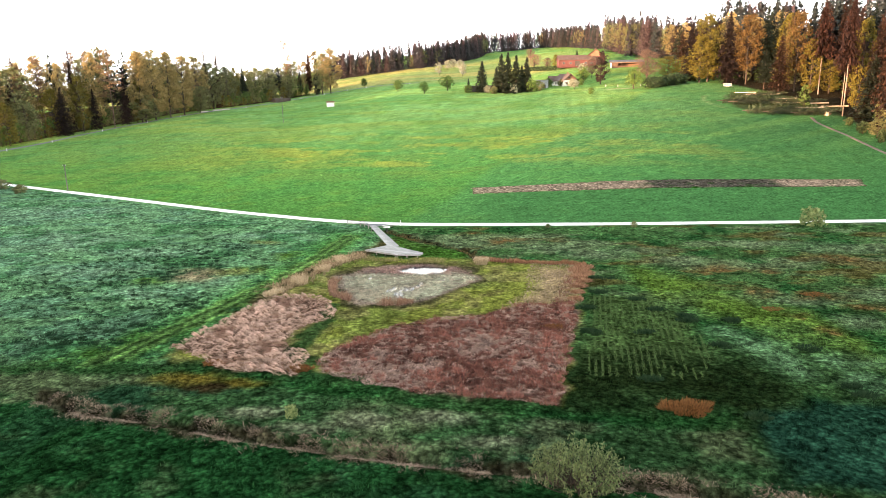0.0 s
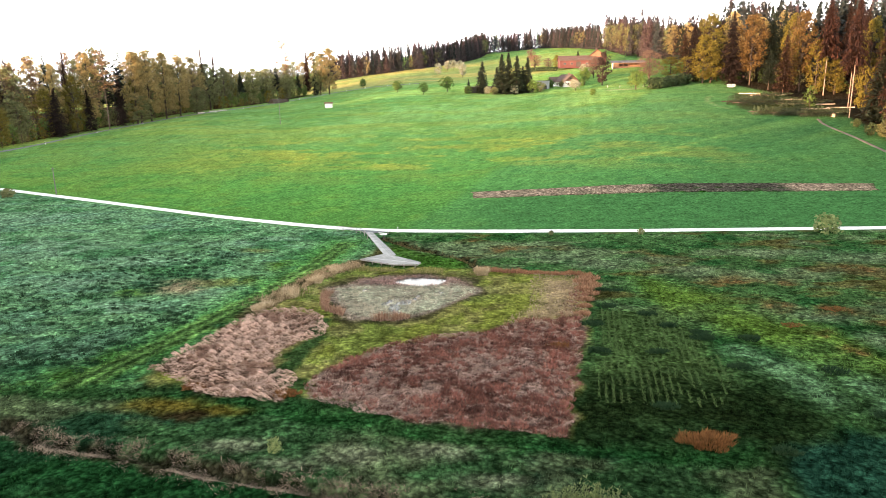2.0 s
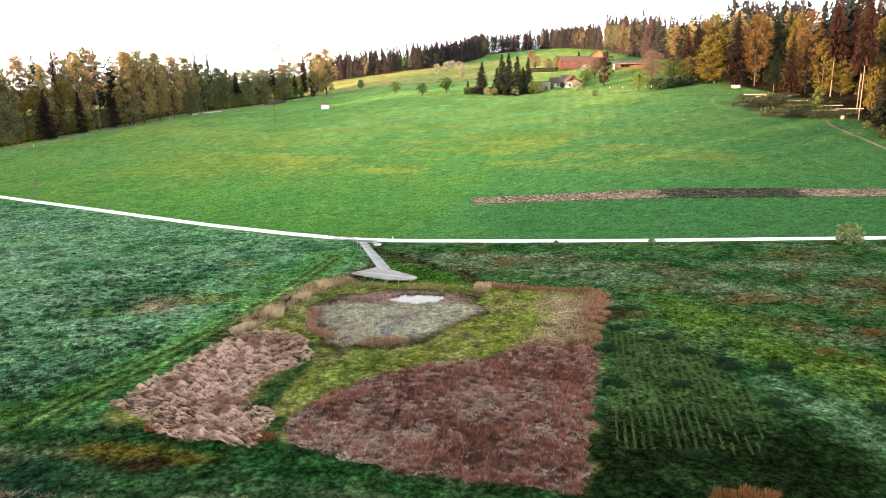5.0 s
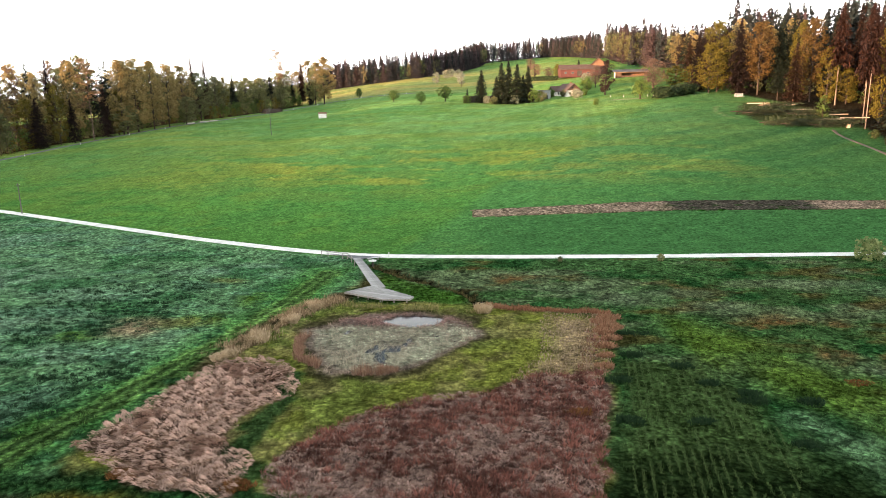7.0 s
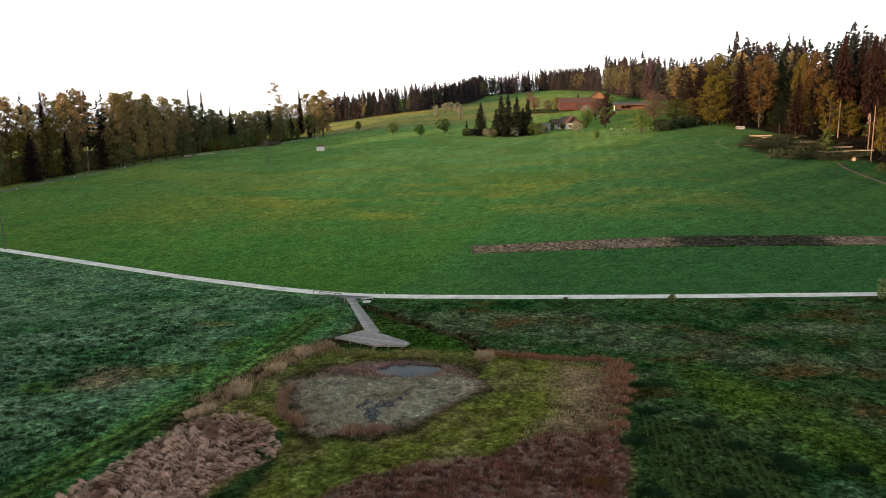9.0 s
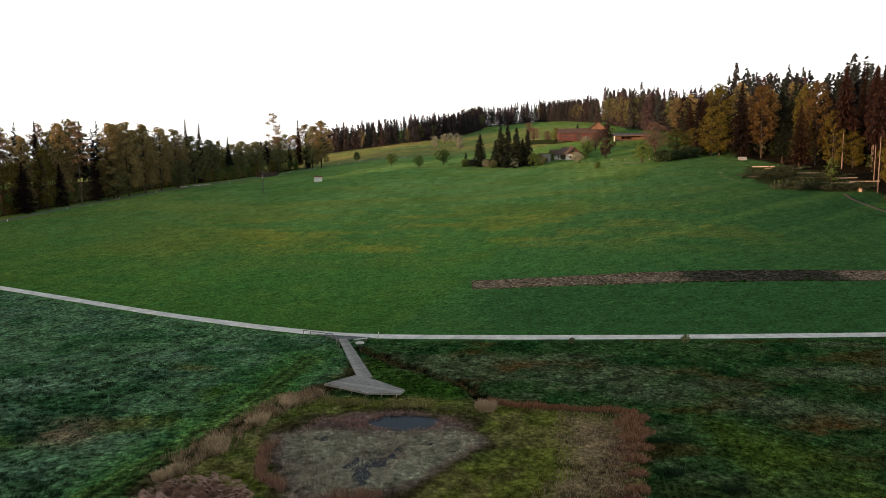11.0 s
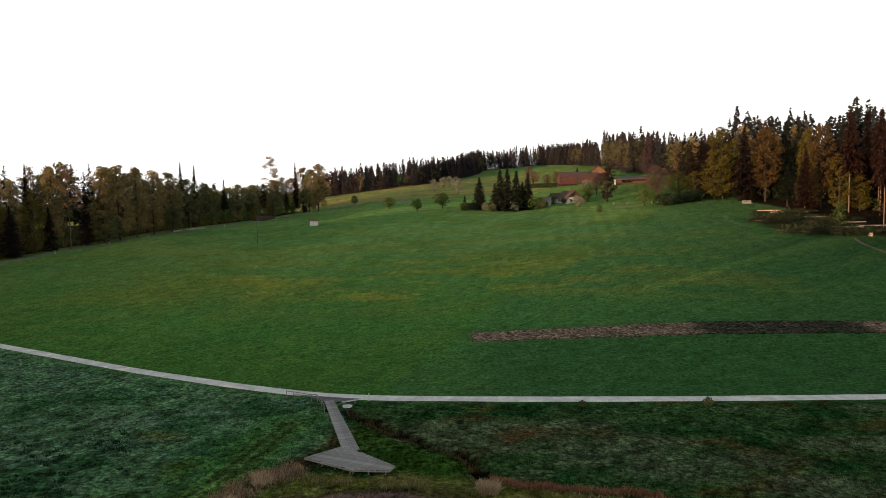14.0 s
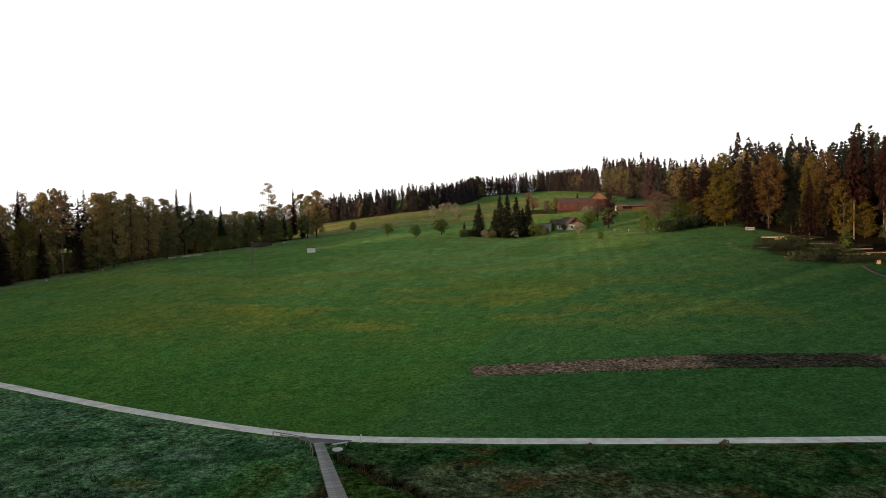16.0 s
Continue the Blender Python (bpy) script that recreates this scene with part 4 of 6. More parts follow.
for x, y, r, h in [(15.6, 92.6, 1.0, 1.1), (14.6, 91.2, 1.0, 1.1), (15.2, 89.2, 1.0, 1.1), (14.2, 87.6, 0.9, 1.0), (14.6, 85.6, 0.8, 0.9), (13.7, 83.2, 0.8, 0.9), (13.2, 80.4, 0.6, 0.8), (12.6, 77.6, 0.7, 0.8)]:
    tuft_clump(x, y, r * 1.1, h * 0.6, *TAN, "rounded clump of tan dead reeds on the bank", 620, lean=0.95, width=0.05)
for x, y, r, h in [(17.9, 47.4, 1.9, 1.0), (8.7, 67.2, 1.0, 0.9), (-17.3, 55.3, 1.0, 0.9), (-26.4, 56.6, 0.9, 0.9),
                   (42.6, 79.5, 1.2, 0.4), (35.5, 74, 1.1, 0.4)]:
    tuft_clump(x, y, r * 0.95, h * 0.5, *RUST, "rounded clump of rust-brown dead grass", int(520 + 1500 * max(0, r - 1)), lean=0.95, width=0.05)
for x, y in [(15.6, 80.9), (17.4, 87.3), (20.8, 77.7), (23.7, 71.6), (24.2, 70), (28.8, 69.7), (19.1, 65.9), (25.2, 62), (15.6, 53.6), (33.8, 60.8), (23.4, 45.9), (33.4, 52), (33.6, 50.1), (22.1, 73.3), (13.6, 74.4), (12.6, 65.9)]:
    for k in range(2):
        tuft_clump(x + random.uniform(-0.9, 0.9), y + random.uniform(-0.3, 0.3), random.uniform(0.7, 1.1), random.uniform(0.3, 0.45), *SEDGE, "low dark green sedge clump in the wet meadow", 260, lean=0.8)


def grass():
    n = 260000
    y = rng.uniform(0, 1, n)
    y = np.sqrt(30**2 + y * (125**2 - 30**2))
    x = rng.uniform(-0.8, 0.8, n) * (y + 10)
    k = (inside(x, y, POND) < -0.3) & (inside(x, y, PALE) < -0.3) & (inside(x, y, RED) < 0) & (beside(x, y, LANE) > 2.3) & (beside(x, y, [(-20.6, 124.2), (-14.1, 104.9)]) > 0.95)
    k &= (np.interp(x, [p[0] for p in LANE], [p[1] for p in LANE]) - y) > 0
    x, y = x[k], y[k]
    k = fbm(x, y, 1.5, 300, 3) > 0.42
    x, y = x[k], y[k]
    c = land_colour(x, y) * rng.uniform(0.7, 2.3, len(x))[:, None]
    blades("meadow_grass", x, y, 0.26 * (0.5 + fbm(x, y, 4, 310)), 0.11, rng.uniform(0.2, 0.85, len(x)), rng.uniform(0, 6.3, len(x)), c, M_TUFT, rng, "rough uneven grass and sedge of the wet meadow", "grass", simple=True)
    # rows of young plants in the dark bed
    n = 90000
    y = rng.uniform(50, 81, n)
    row = np.round(rng.uniform(0, 24, n) / 0.66) * 0.66
    x = row + 0.15 * (y - 40) + rng.normal(0, 0.075, n)
    k = (inside(x, y, [(10.4, 54), (12.4, 66), (14.4, 80), (22, 80), (25, 61), (21, 53)]) > 0.2) & (fbm(x * 2.5, y * 0.8, 2.4, 77, 3) > 0.42)
    x, y = x[k], y[k]
    blades("crop_rows", x, y, 0.17, 0.07, rng.uniform(0.4, 0.9, len(x)), rng.uniform(0, 6.3, len(x)), shades(len(x), (0.050, 0.092, 0.030), (0.125, 0.175, 0.066)), M_TUFT, rng, "thin rows of young green plants on dark soil", "plants", simple=True)

    # single dark sedge tussocks on the left meadow
    xs, ys = [], []
    for sx, sy, rx, ry in LEFT_DARK + [(-48, 72, 7, 4), (-56, 96, 9, 6), (-39, 70, 3, 5), (-50, 104, 7, 6)]:
        for _ in range(int(12 + 1.6 * rx * ry)):
            tx, ty, r = sx + rx * rng.normal(0, 1.0), sy + ry * rng.normal(0, 1.25), rng.uniform(0.22, 0.5)
            a, d = rng.uniform(0, 6.28, 34), r * np.sqrt(rng.uniform(0, 1, 34))
            xs.append(tx + d * np.cos(a) * 1.4)
            ys.append(ty + d * np.sin(a))
    x, y = np.concatenate(xs), np.concatenate(ys)
    k = beside(x, y, TRACK) > 1.8
    x, y = x[k], y[k]
    blades("sedge_tufts", x, y, 0.34, 0.10, rng.uniform(0.2, 0.8, len(x)), rng.uniform(0, 6.3, len(x)), shades(len(x), (0.010, 0.026, 0.013), (0.032, 0.066, 0.030)), M_TUFT, rng, "small dark sedge tussocks scattered in the wet meadow", "sedge", simple=True)


grass()


# ---------------------------------------------------------------- trees
def quads(centres, size, rng, flat=0.5, stretch=1.4, outward=None, loose=0.55):
    """Leaf clumps: one small bent spray of leaves each, turned at random or lying on the outside of its bough."""
    n = len(centres)
    if outward is None:
        u = rng.normal(0, 1, (n, 3))
        u[:, 2] *= flat
    else:
        face = outward + rng.normal(0, loose, (n, 3))
        face /= np.linalg.norm(face, axis=1)[:, None] + 1e-9
        u = np.cross(face, rng.normal(0, 1, (n, 3)))
    u /= np.linalg.norm(u, axis=1)[:, None] + 1e-9
    w = np.cross(face, u) if outward is not None else rng.normal(0, 1, (n, 3))
    w -= (w * u).sum(1)[:, None] * u
    w /= np.linalg.norm(w, axis=1)[:, None] + 1e-9
    s = (size * rng.uniform(0.6, 1.3, n))[:, None]
    u, w = u * s * stretch / 2, w * s / 2
    droop = np.zeros((n, 3))
    droop[:, 2] = -0.25 * s[:, 0]
    v = np.stack([centres - u + droop, centres - w * rng.uniform(0.6, 1.1, (n, 1)), centres + u + droop, centres + w * rng.uniform(0.6, 1.1, (n, 1))], 1).reshape(-1, 3)
    return v, np.arange(n * 4).reshape(-1, 4)


def tube_np(points, radii, sides=6):
    pts = np.array(points, float)
    d = np.gradient(pts, axis=0)
    rows = []
    for p, t, r in zip(pts, d, radii):
        t = t / (np.linalg.norm(t) + 1e-9)
        ref = np.array((1.0, 0, 0)) if abs(t[0]) < 0.8 else np.array((0, 1.0, 0))
        a = np.cross(t, ref)
        a /= np.linalg.norm(a)
        b = np.cross(t, a)
        ang = np.arange(sides) / sides * 2 * np.pi
        rows.append(p + r * (np.cos(ang)[:, None] * a + np.sin(ang)[:, None] * b))
    v = np.concatenate(rows)
    f = []
    for k in range(len(pts) - 1):
        for s in range(sides):
            f.append((k * sides + s, k * sides + (s + 1) % sides, (k + 1) * sides + (s + 1) % sides, (k + 1) * sides + s))
    return v, np.array(f)


def joined(pieces):
    vs, fs, n = [], [], 0
    for v, f in pieces:
        vs.append(v)
        fs.append(f + n)
        n += len(v)
    return np.concatenate(vs), np.concatenate(fs)


def broadleaf(seed, height, spread, clear, leaves, size, wood, leaf, name="broadleaf_tree", trunk_r=0.28, lumps=16, loose=0.55):
    """Trunk with limbs and a crown of boughs; leaves lie on the outside of each bough, with gaps between the boughs."""
    g = np.random.default_rng(seed)
    lean = g.normal(0, 0.02, 2)
    top = height * 0.86
    zs = np.linspace(-0.4, top, 7)
    spine = np.c_[lean[0] * zs + g.normal(0, 0.12, 7), lean[1] * zs + g.normal(0, 0.12, 7), zs]
    spine[0, :2] = spine[1, :2] = 0
    pieces = [tube_np(spine, trunk_r * (1.15 - 0.95 * np.linspace(0, 1, 7)))]
    centres, outs = [], []
    for k in range(lumps):
        f = (k + 0.5) / lumps
        z = clear + (height - clear) * (0.06 + 0.9 * f)
        prof = math.sin(math.pi * min(1, 0.14 + 0.74 * f)) ** 0.7
        a = k * 2.4 + g.uniform(-0.5, 0.5)
        r = spread * prof * g.uniform(0.4, 0.86) * (1 if f < 0.88 else 0.5)
        c = np.array((r * math.cos(a) + lean[0] * z, r * math.sin(a) + lean[1] * z, z))
        z0 = max(clear * 0.8, z - r * 0.9 - 1)
        root = np.array((lean[0] * z0, lean[1] * z0, min(z0, top)))
        mid = root * 0.45 + c * 0.55 + np.array((0, 0, 0.4))
        pieces.append(tube_np([root, mid, c], [trunk_r * 0.32, trunk_r * 0.2, 0.03], 4))
        rad = spread * g.uniform(0.32, 0.52) * (0.6 + 0.4 * prof) * (16 / max(lumps, 16)) ** 0.3
        m = max(8, int(leaves / lumps * g.uniform(0.7, 1.3)))
        p = g.normal(0, 1, (m, 3))
        p[:, 2] += 0.25
        p /= np.linalg.norm(p, axis=1)[:, None]
        reach = (g.uniform(0.3, 1, m) ** 0.35)[:, None] * rad * (1 + 0.25 * g.normal(0, 1, (m, 1)) * (g.uniform(0, 1, (m, 1)) < 0.3))
        axis = np.array((math.cos(a), math.sin(a), 0.35))
        outs.append(p + 0.55 * axis)
        centres.append(c + p * reach * np.array((1, 1, 0.8)))
    v, f = quads(np.concatenate(centres), size, g, outward=np.concatenate(outs), loose=loose)
    tv, tf = joined(pieces)
    return dict(name=name, trunk=mesh_np("trunk", tv, tf, wood, smooth=True), crown=mesh_np("crown", v, f, leaf), h=height, r=spread)


def conifer(seed, height, spread, clear, wood, leaf, name="spruce", whorls=26, per=9, trunk_r=0.26, droop=0.35, ragged=0.25, broad=1.0, sprays=4):
    """Straight trunk with whorls of drooping branches, each a bent fan of twigs."""
    g = np.random.default_rng(seed)
    zs = np.linspace(-0.4, height, 6)
    tv, tf = tube_np(np.c_[np.zeros(6), np.zeros(6), zs], trunk_r * (1.1 - 1.05 * np.linspace(0, 1, 6)), 6)
    V, n = [], 0
    for k in range(whorls):
        f = k / (whorls - 1)
        z = clear + (height - clear) * f**0.9
        reach = spread * (1 - f) ** 0.75 * (0.55 + 0.45 * min(1, f * 6 + 0.3)) + 0.25
        for b in range(per):
            if g.uniform() < ragged * 0.5:
                continue
            a = g.uniform(0, 6.28)
            r = reach * g.uniform(1 - ragged * 1.4, 1 + ragged * 0.5)
            d, s = np.array((math.cos(a), math.sin(a), 0)), np.array((-math.sin(a), math.cos(a), 0))
            o = np.array((0, 0, z + g.uniform(-0.5, 0.5)))
            dz = -droop * r * g.uniform(0.5, 1.4) * (1.0 if f < 0.85 else 0.15)
            for m in range(sprays):
                lo = 0.02 + 0.9 * m / sprays
                hi = lo + 1.5 / sprays
                # overlapping sprays of twigs along each branch, hanging and turned a little
                p = o + d * r * lo + np.array((0, 0, dz * lo * lo)) + g.normal(0, 0.12, 3)
                q = o + d * r * hi + np.array((0, 0, dz * hi * hi)) + g.normal(0, 0.16, 3)
                w = (0.13 * r + 0.26) * g.uniform(0.5, 1.2) * broad
                mid, roll = (p + q) / 2, g.uniform(-0.9, 0.9)
                side = s * math.cos(roll) * w + np.array((0, 0, math.sin(roll) * w))
                hang = np.array((0, 0, -0.16 * r * g.uniform(0.3, 1.4) - 0.08))
                V += [p, mid + side + hang, q, mid - side + hang]
                n += 1
    v = np.array(V)
    return dict(name=name, trunk=mesh_np("trunk", tv, tf, wood, smooth=True), crown=mesh_np("crown", v, np.arange(n * 4).reshape(-1, 4), leaf), h=height, r=spread)


def pine(seed, height, clear, wood, leaf, spread=3.2, leaves=520, name="pine"):
    """Tall bare trunk with an open, tiered crown at the top."""
    g = np.random.default_rng(seed)
    zs = np.linspace(-0.4, height - 0.5, 8)
    spine = np.c_[np.cumsum(g.normal(0, 0.10, 8)), np.cumsum(g.normal(0, 0.10, 8)), zs]
    spine[:2, :2] = 0
    pieces, centres = [tube_np(spine, 0.17 * (1.1 - 0.7 * np.linspace(0, 1, 8)))], []
    for k in range(15):
        f = (k + 0.5) / 15
        z = clear + (height - clear) * f
        root = np.array((np.interp(z, zs, spine[:, 0]), np.interp(z, zs, spine[:, 1]), z))
        a = g.uniform(0, 6.28)
        r = spread * (0.55 + 0.45 * math.sin(math.pi * (0.25 + 0.6 * f))) * g.uniform(0.5, 1.0) * (1 if f < 0.75 else 0.4)
        c = root + np.array((r * math.cos(a), r * math.sin(a), 0.25 * r))
        pieces.append(tube_np([root, root * 0.5 + c * 0.5, c], [0.09, 0.06, 0.02], 4))
        m = int(leaves / 15)
        p = g.normal(0, 1, (m, 3)) * np.array((0.42, 0.42, 0.2)) * spread * 0.55
        centres.append(c * 0.8 + root * 0.2 + p)
    v, f = quads(np.concatenate(centres), 0.5, g, 0.35)
    tv, tf = joined(pieces)
    return dict(name=name, trunk=mesh_np("trunk", tv, tf, wood, smooth=True), crown=mesh_np("crown", v, f, leaf), h=height, r=spread)


def plant(kind, x, y, scale=1.0, turn=None, label="", group="", sink=0.0, widen=1.0):
    ob = new(kind["name"])
    ob.empty_display_size = 0.5
    ob.matrix_basis = pose(x, y, ground_z(x, y) - sink, 0, 0, random.uniform(0, 360) if turn is None else turn) @ Matrix.Diagonal((scale * widen, scale * widen, scale, 1))
    for key in ("trunk", "crown"):
        link(key, kind[key], ob)
    return tagged(ob, label, "tree", group)


BEECH = [broadleaf(10 + k, 30, 5.6, 2.5, 4400, 0.52, M_BARK, L_BEECH, "beech", 0.26, 40, 0.8) for k in range(3)]
GOLD = [broadleaf(20 + k, 27, 5.6, 0.4, 4600, 0.44, M_BARK, L_YELLOW, "beech", 0.26, 44, 0.8) for k in range(2)]
ORANGE = [broadleaf(25, 30, 5.6, 5, 4400, 0.45, M_BARK, L_ORANGE, "beech", 0.26, 42, 0.8)]
OLIVE = [broadleaf(30 + k, 26, 5.6, 1.5, 3800, 0.54, M_BARK, L_OLIVE, "broadleaf_tree", 0.25, 36, 0.8) for k in range(2)]
UNDER = [broadleaf(40 + k, 9, 3.2, 0.3, 300, 0.60, M_BARK, lf, "young_tree", 0.14, 12, 0.8) for k, lf in enumerate((L_GREEN, L_OLIVE, L_YELLOW))]
RUSTY = [conifer(60 + k, 31, 4.6, 0.8 + 3 * k, M_PINE_BARK, L_BROWN, "spruce", 44, 12, trunk_r=0.2, ragged=0.3, broad=0.46, sprays=6) for k in range(2)]
SPRUCE = [conifer(50 + k, 31, 4.4, 1 + 3 * k, M_BARK, L_SPRUCE, "spruce", 42, 11, trunk_r=0.2, broad=0.5, sprays=5) for k in range(3)]
PLUM = [conifer(57, 31, 4.8, 1.5, M_BARK, L_COPPER, "spruce", 46, 12, trunk_r=0.2, ragged=0.3, broad=0.46, sprays=6)]
REDPINE = [conifer(66 + k, 40, 5.4, 17 + 3 * k, M_PALE_TRUNK, L_RED, "pine", 36, 16, trunk_r=0.25, droop=0.5, ragged=0.4, broad=0.4, sprays=7) for k in range(2)]
PINE = [pine(70 + k, 31, 18 - 3 * k, M_PINE_BARK, L_PINE, 3.6 + 0.4 * k, 1100) for k in range(3)]
# the trees behind the front rows: sparser, since little more than their tops shows
REAR = [broadleaf(110 + k, 30, 5.6, 8, 1400, 0.66, M_BARK, lf, "beech", 0.3, 26, 0.8) for k, lf in enumerate((L_BEECH, L_OLIVE))]
REAR_SPRUCE = [conifer(115 + k, 31, 4.4, 9, M_BARK, lf, "spruce", 23, 9, trunk_r=0.2, ragged=0.25, broad=0.78, sprays=4) for k, lf in enumerate((L_SPRUCE, L_BROWN, L_COPPER))]
FRUIT = [broadleaf(90 + k, 6.4, 2.9, 1.5, 900, 0.40, M_BARK, L_GREEN, "fruit_tree", 0.2, 18, 0.8) for k in range(2)]
BUDDING = [broadleaf(95, 13, 5.4, 2.2, 3400, 0.30, M_BARK, L_PINK, "budding_tree", 0.34, 30, loose=1.2)]
COPPER = [broadleaf(96, 19, 4.2, 1.0, 2400, 0.50, M_BARK, L_COPPER, "copper_beech", 0.34, 28, 0.8)]
LABELS = {"beech": "tall beech with young golden-green leaves", "broadleaf_tree": "olive-green leafing tree in the wood", "young_tree": "young leafy tree in the undergrowth",
          "spruce": "tall dark spruce with drooping branches", "pine": "tall pine with a bare pale trunk"}


def stand(kind, x, y, h, r, label="", group="", turn=None):
    """One tree of a given height and crown radius."""
    if not label:
        label = ("tall spruce with rust-brown needles" if kind in RUSTY else "broad beech with bright yellow young leaves" if kind in GOLD
                 else "beech with orange-brown young leaves" if kind in ORANGE else "spruce with dark plum-brown needles" if kind in PLUM else LABELS[kind["name"]])
    k = h / kind["h"]
    if kind["name"] in ("beech", "broadleaf_tree"):
        r = r * 1.2
    return plant(kind, x, y, k, turn, label, group, widen=r / kind["r"] / k)


LEFT_WOOD, RIGHT_WOOD = "wood along the lane", "wood beside the felled trees"
random.seed(3)
# front rows of the wood along the lane
for kind, x, y, h, r in (
        (GOLD[0], -203, 285, 19, 4.6), (RUSTY[1], -217, 310, 24.4, 4.2), (OLIVE[0], -206, 303, 18.4, 6.3), (PINE[0], -213, 312, 33, 4.4), (PINE[1], -212, 323, 36.5, 4.6),
        (PLUM[0], -196, 315, 21.5, 6.2), (GOLD[1], -203, 318, 22.5, 5.2), (BEECH[0], -200, 323, 34, 4.6), (RUSTY[0], -201, 334, 39, 3.6), (GOLD[1], -193, 326, 28, 4.4)):
    stand(kind, x, y, h, r, group=LEFT_WOOD)
for kind, x, y, h, r in (
        (PLUM[0], -190, 332, 19.5, 4.2), (BEECH[1], -192, 339, 37.8, 5.0), (PINE[2], -181, 333, 37, 6.4), (PLUM[0], -180, 344, 27.5, 4.0), (BEECH[2], -174, 348, 36.4, 5.9),
        (BEECH[0], -170, 355, 36.4, 6.2), (BEECH[1], -166, 364, 34.8, 6.0), (OLIVE[1], -173, 350, 14.2, 7.5), (GOLD[0], -177, 349, 22, 3.6), (BEECH[2], -163, 375, 32.9, 6.3)):
    stand(kind, x, y, h, r, group=LEFT_WOOD)
for kind, x, y, h, r in (
        (BEECH[0], -163, 394, 31.7, 6.4), (RUSTY[1], -162, 407, 35.7, 3.6), (RUSTY[0], -161, 423, 34.5, 3.9), (OLIVE[0], -160, 411, 27.6, 6.6), (OLIVE[1], -160, 436, 24.8, 6.3),
        (SPRUCE[0], -157, 458, 26.4, 3.4), (OLIVE[0], -152, 466, 23.5, 6.2), (OLIVE[1], -149, 488, 22.3, 6.4), (GOLD[1], -160, 449, 25, 3), (OLIVE[0], -158, 385, 15, 6)):
    stand(kind, x, y, h, r, group=LEFT_WOOD)
for kind, x, y, h, r in (
        (PINE[1], -141, 505, 40, 5.2), (SPRUCE[1], -131, 506, 18, 3.4), (SPRUCE[0], -117, 499, 25, 4.0), (RUSTY[1], -124, 504, 34, 3.2), (BEECH[1], -128, 510, 24.5, 5.8),
        (BEECH[2], -106, 493, 32, 7.4), (OLIVE[0], -113, 497, 29, 6.6), (OLIVE[1], -136, 492, 15, 6), (BEECH[0], -121, 512, 31, 6.0), (UNDER[0], -146, 470, 9, 4)):
    stand(kind, x, y, h, r, group=LEFT_WOOD)

# front rows of the wood beside the felled trees
for kind, x, y, h, r in (
        (GOLD[0], 128, 404, 38, 7.6), (GOLD[1], 123, 402, 26, 6.6), (PLUM[0], 136, 396, 37.6, 8.0), (ORANGE[0], 145, 392, 37.5, 7.4), (SPRUCE[0], 157, 399, 39, 6.6),
        (SPRUCE[1], 164, 399, 39.5, 6.6), (RUSTY[0], 149, 358, 28, 6.4), (ORANGE[0], 161, 368, 40, 6.8), (GOLD[0], 161, 384, 38, 4.8), (GOLD[1], 166, 362, 27.5, 4.8)):
    stand(kind, x, y, h, r, group=RIGHT_WOOD)
for kind, x, y, h, r in (
        (REDPINE[0], 169, 359, 47, 6.6), (GOLD[0], 176, 363, 17.5, 5.4), (REDPINE[1], 151, 296, 46, 5.4), (REDPINE[0], 157, 310, 42, 4.8), (GOLD[1], 164, 311, 40, 5.4),
        (RUSTY[0], 159, 289, 40, 6.8), (SPRUCE[0], 156, 285, 25, 7.4), (RUSTY[1], 157, 275, 42, 6.8), (PLUM[0], 119, 408, 30, 6.0), (SPRUCE[2], 148, 374, 20, 4.5)):
    stand(kind, x, y, h, r, group=RIGHT_WOOD)
for kind, x, y, h, r in (
        (REDPINE[1], 179, 352, 47, 6.5), (RUSTY[0], 172, 330, 43, 6.5), (REDPINE[0], 186, 366, 46, 6.5), (RUSTY[1], 152, 262, 40, 6.5), (SPRUCE[0], 149, 250, 38, 6.5),
        (RUSTY[0], 145, 238, 38, 6), (PLUM[0], 141, 222, 38, 6), (RUSTY[1], 166, 298, 47, 6.5), (OLIVE[1], 139, 246, 6, 3), (UNDER[0], 146, 321, 9.5, 3.4)):
    stand(kind, x, y, h, r, group=RIGHT_WOOD)


def wood(edge, depth, spacing, mix, heights, seed, group):
    """The trees behind the front rows: on one side of a line on the plan, of the height that the wood has there."""
    g = random.Random(seed)
    spots = []
    for (x1, y1), (x2, y2) in zip(edge, edge[1:]):
        ln = math.hypot(x2 - x1, y2 - y1)
        nx, ny = (y2 - y1) / ln, -(x2 - x1) / ln
        for _ in range(int(ln * abs(depth) / spacing**2 * 3)):
            t, s = g.random(), g.random() * depth
            p = (x1 + (x2 - x1) * t + nx * s, y1 + (y2 - y1) * t + ny * s)
            if all((p[0] - q[0]) ** 2 + (p[1] - q[1]) ** 2 > spacing**2 for q in spots):
                spots.append(p)
                h = float(np.interp(p[1], *heights)) * g.uniform(0.78, 1.02)
                kind = g.choice(mix(p[1]))
                stand(kind, p[0], p[1], h, kind["r"] * g.uniform(0.95, 1.35), group=group, turn=g.uniform(0, 360))


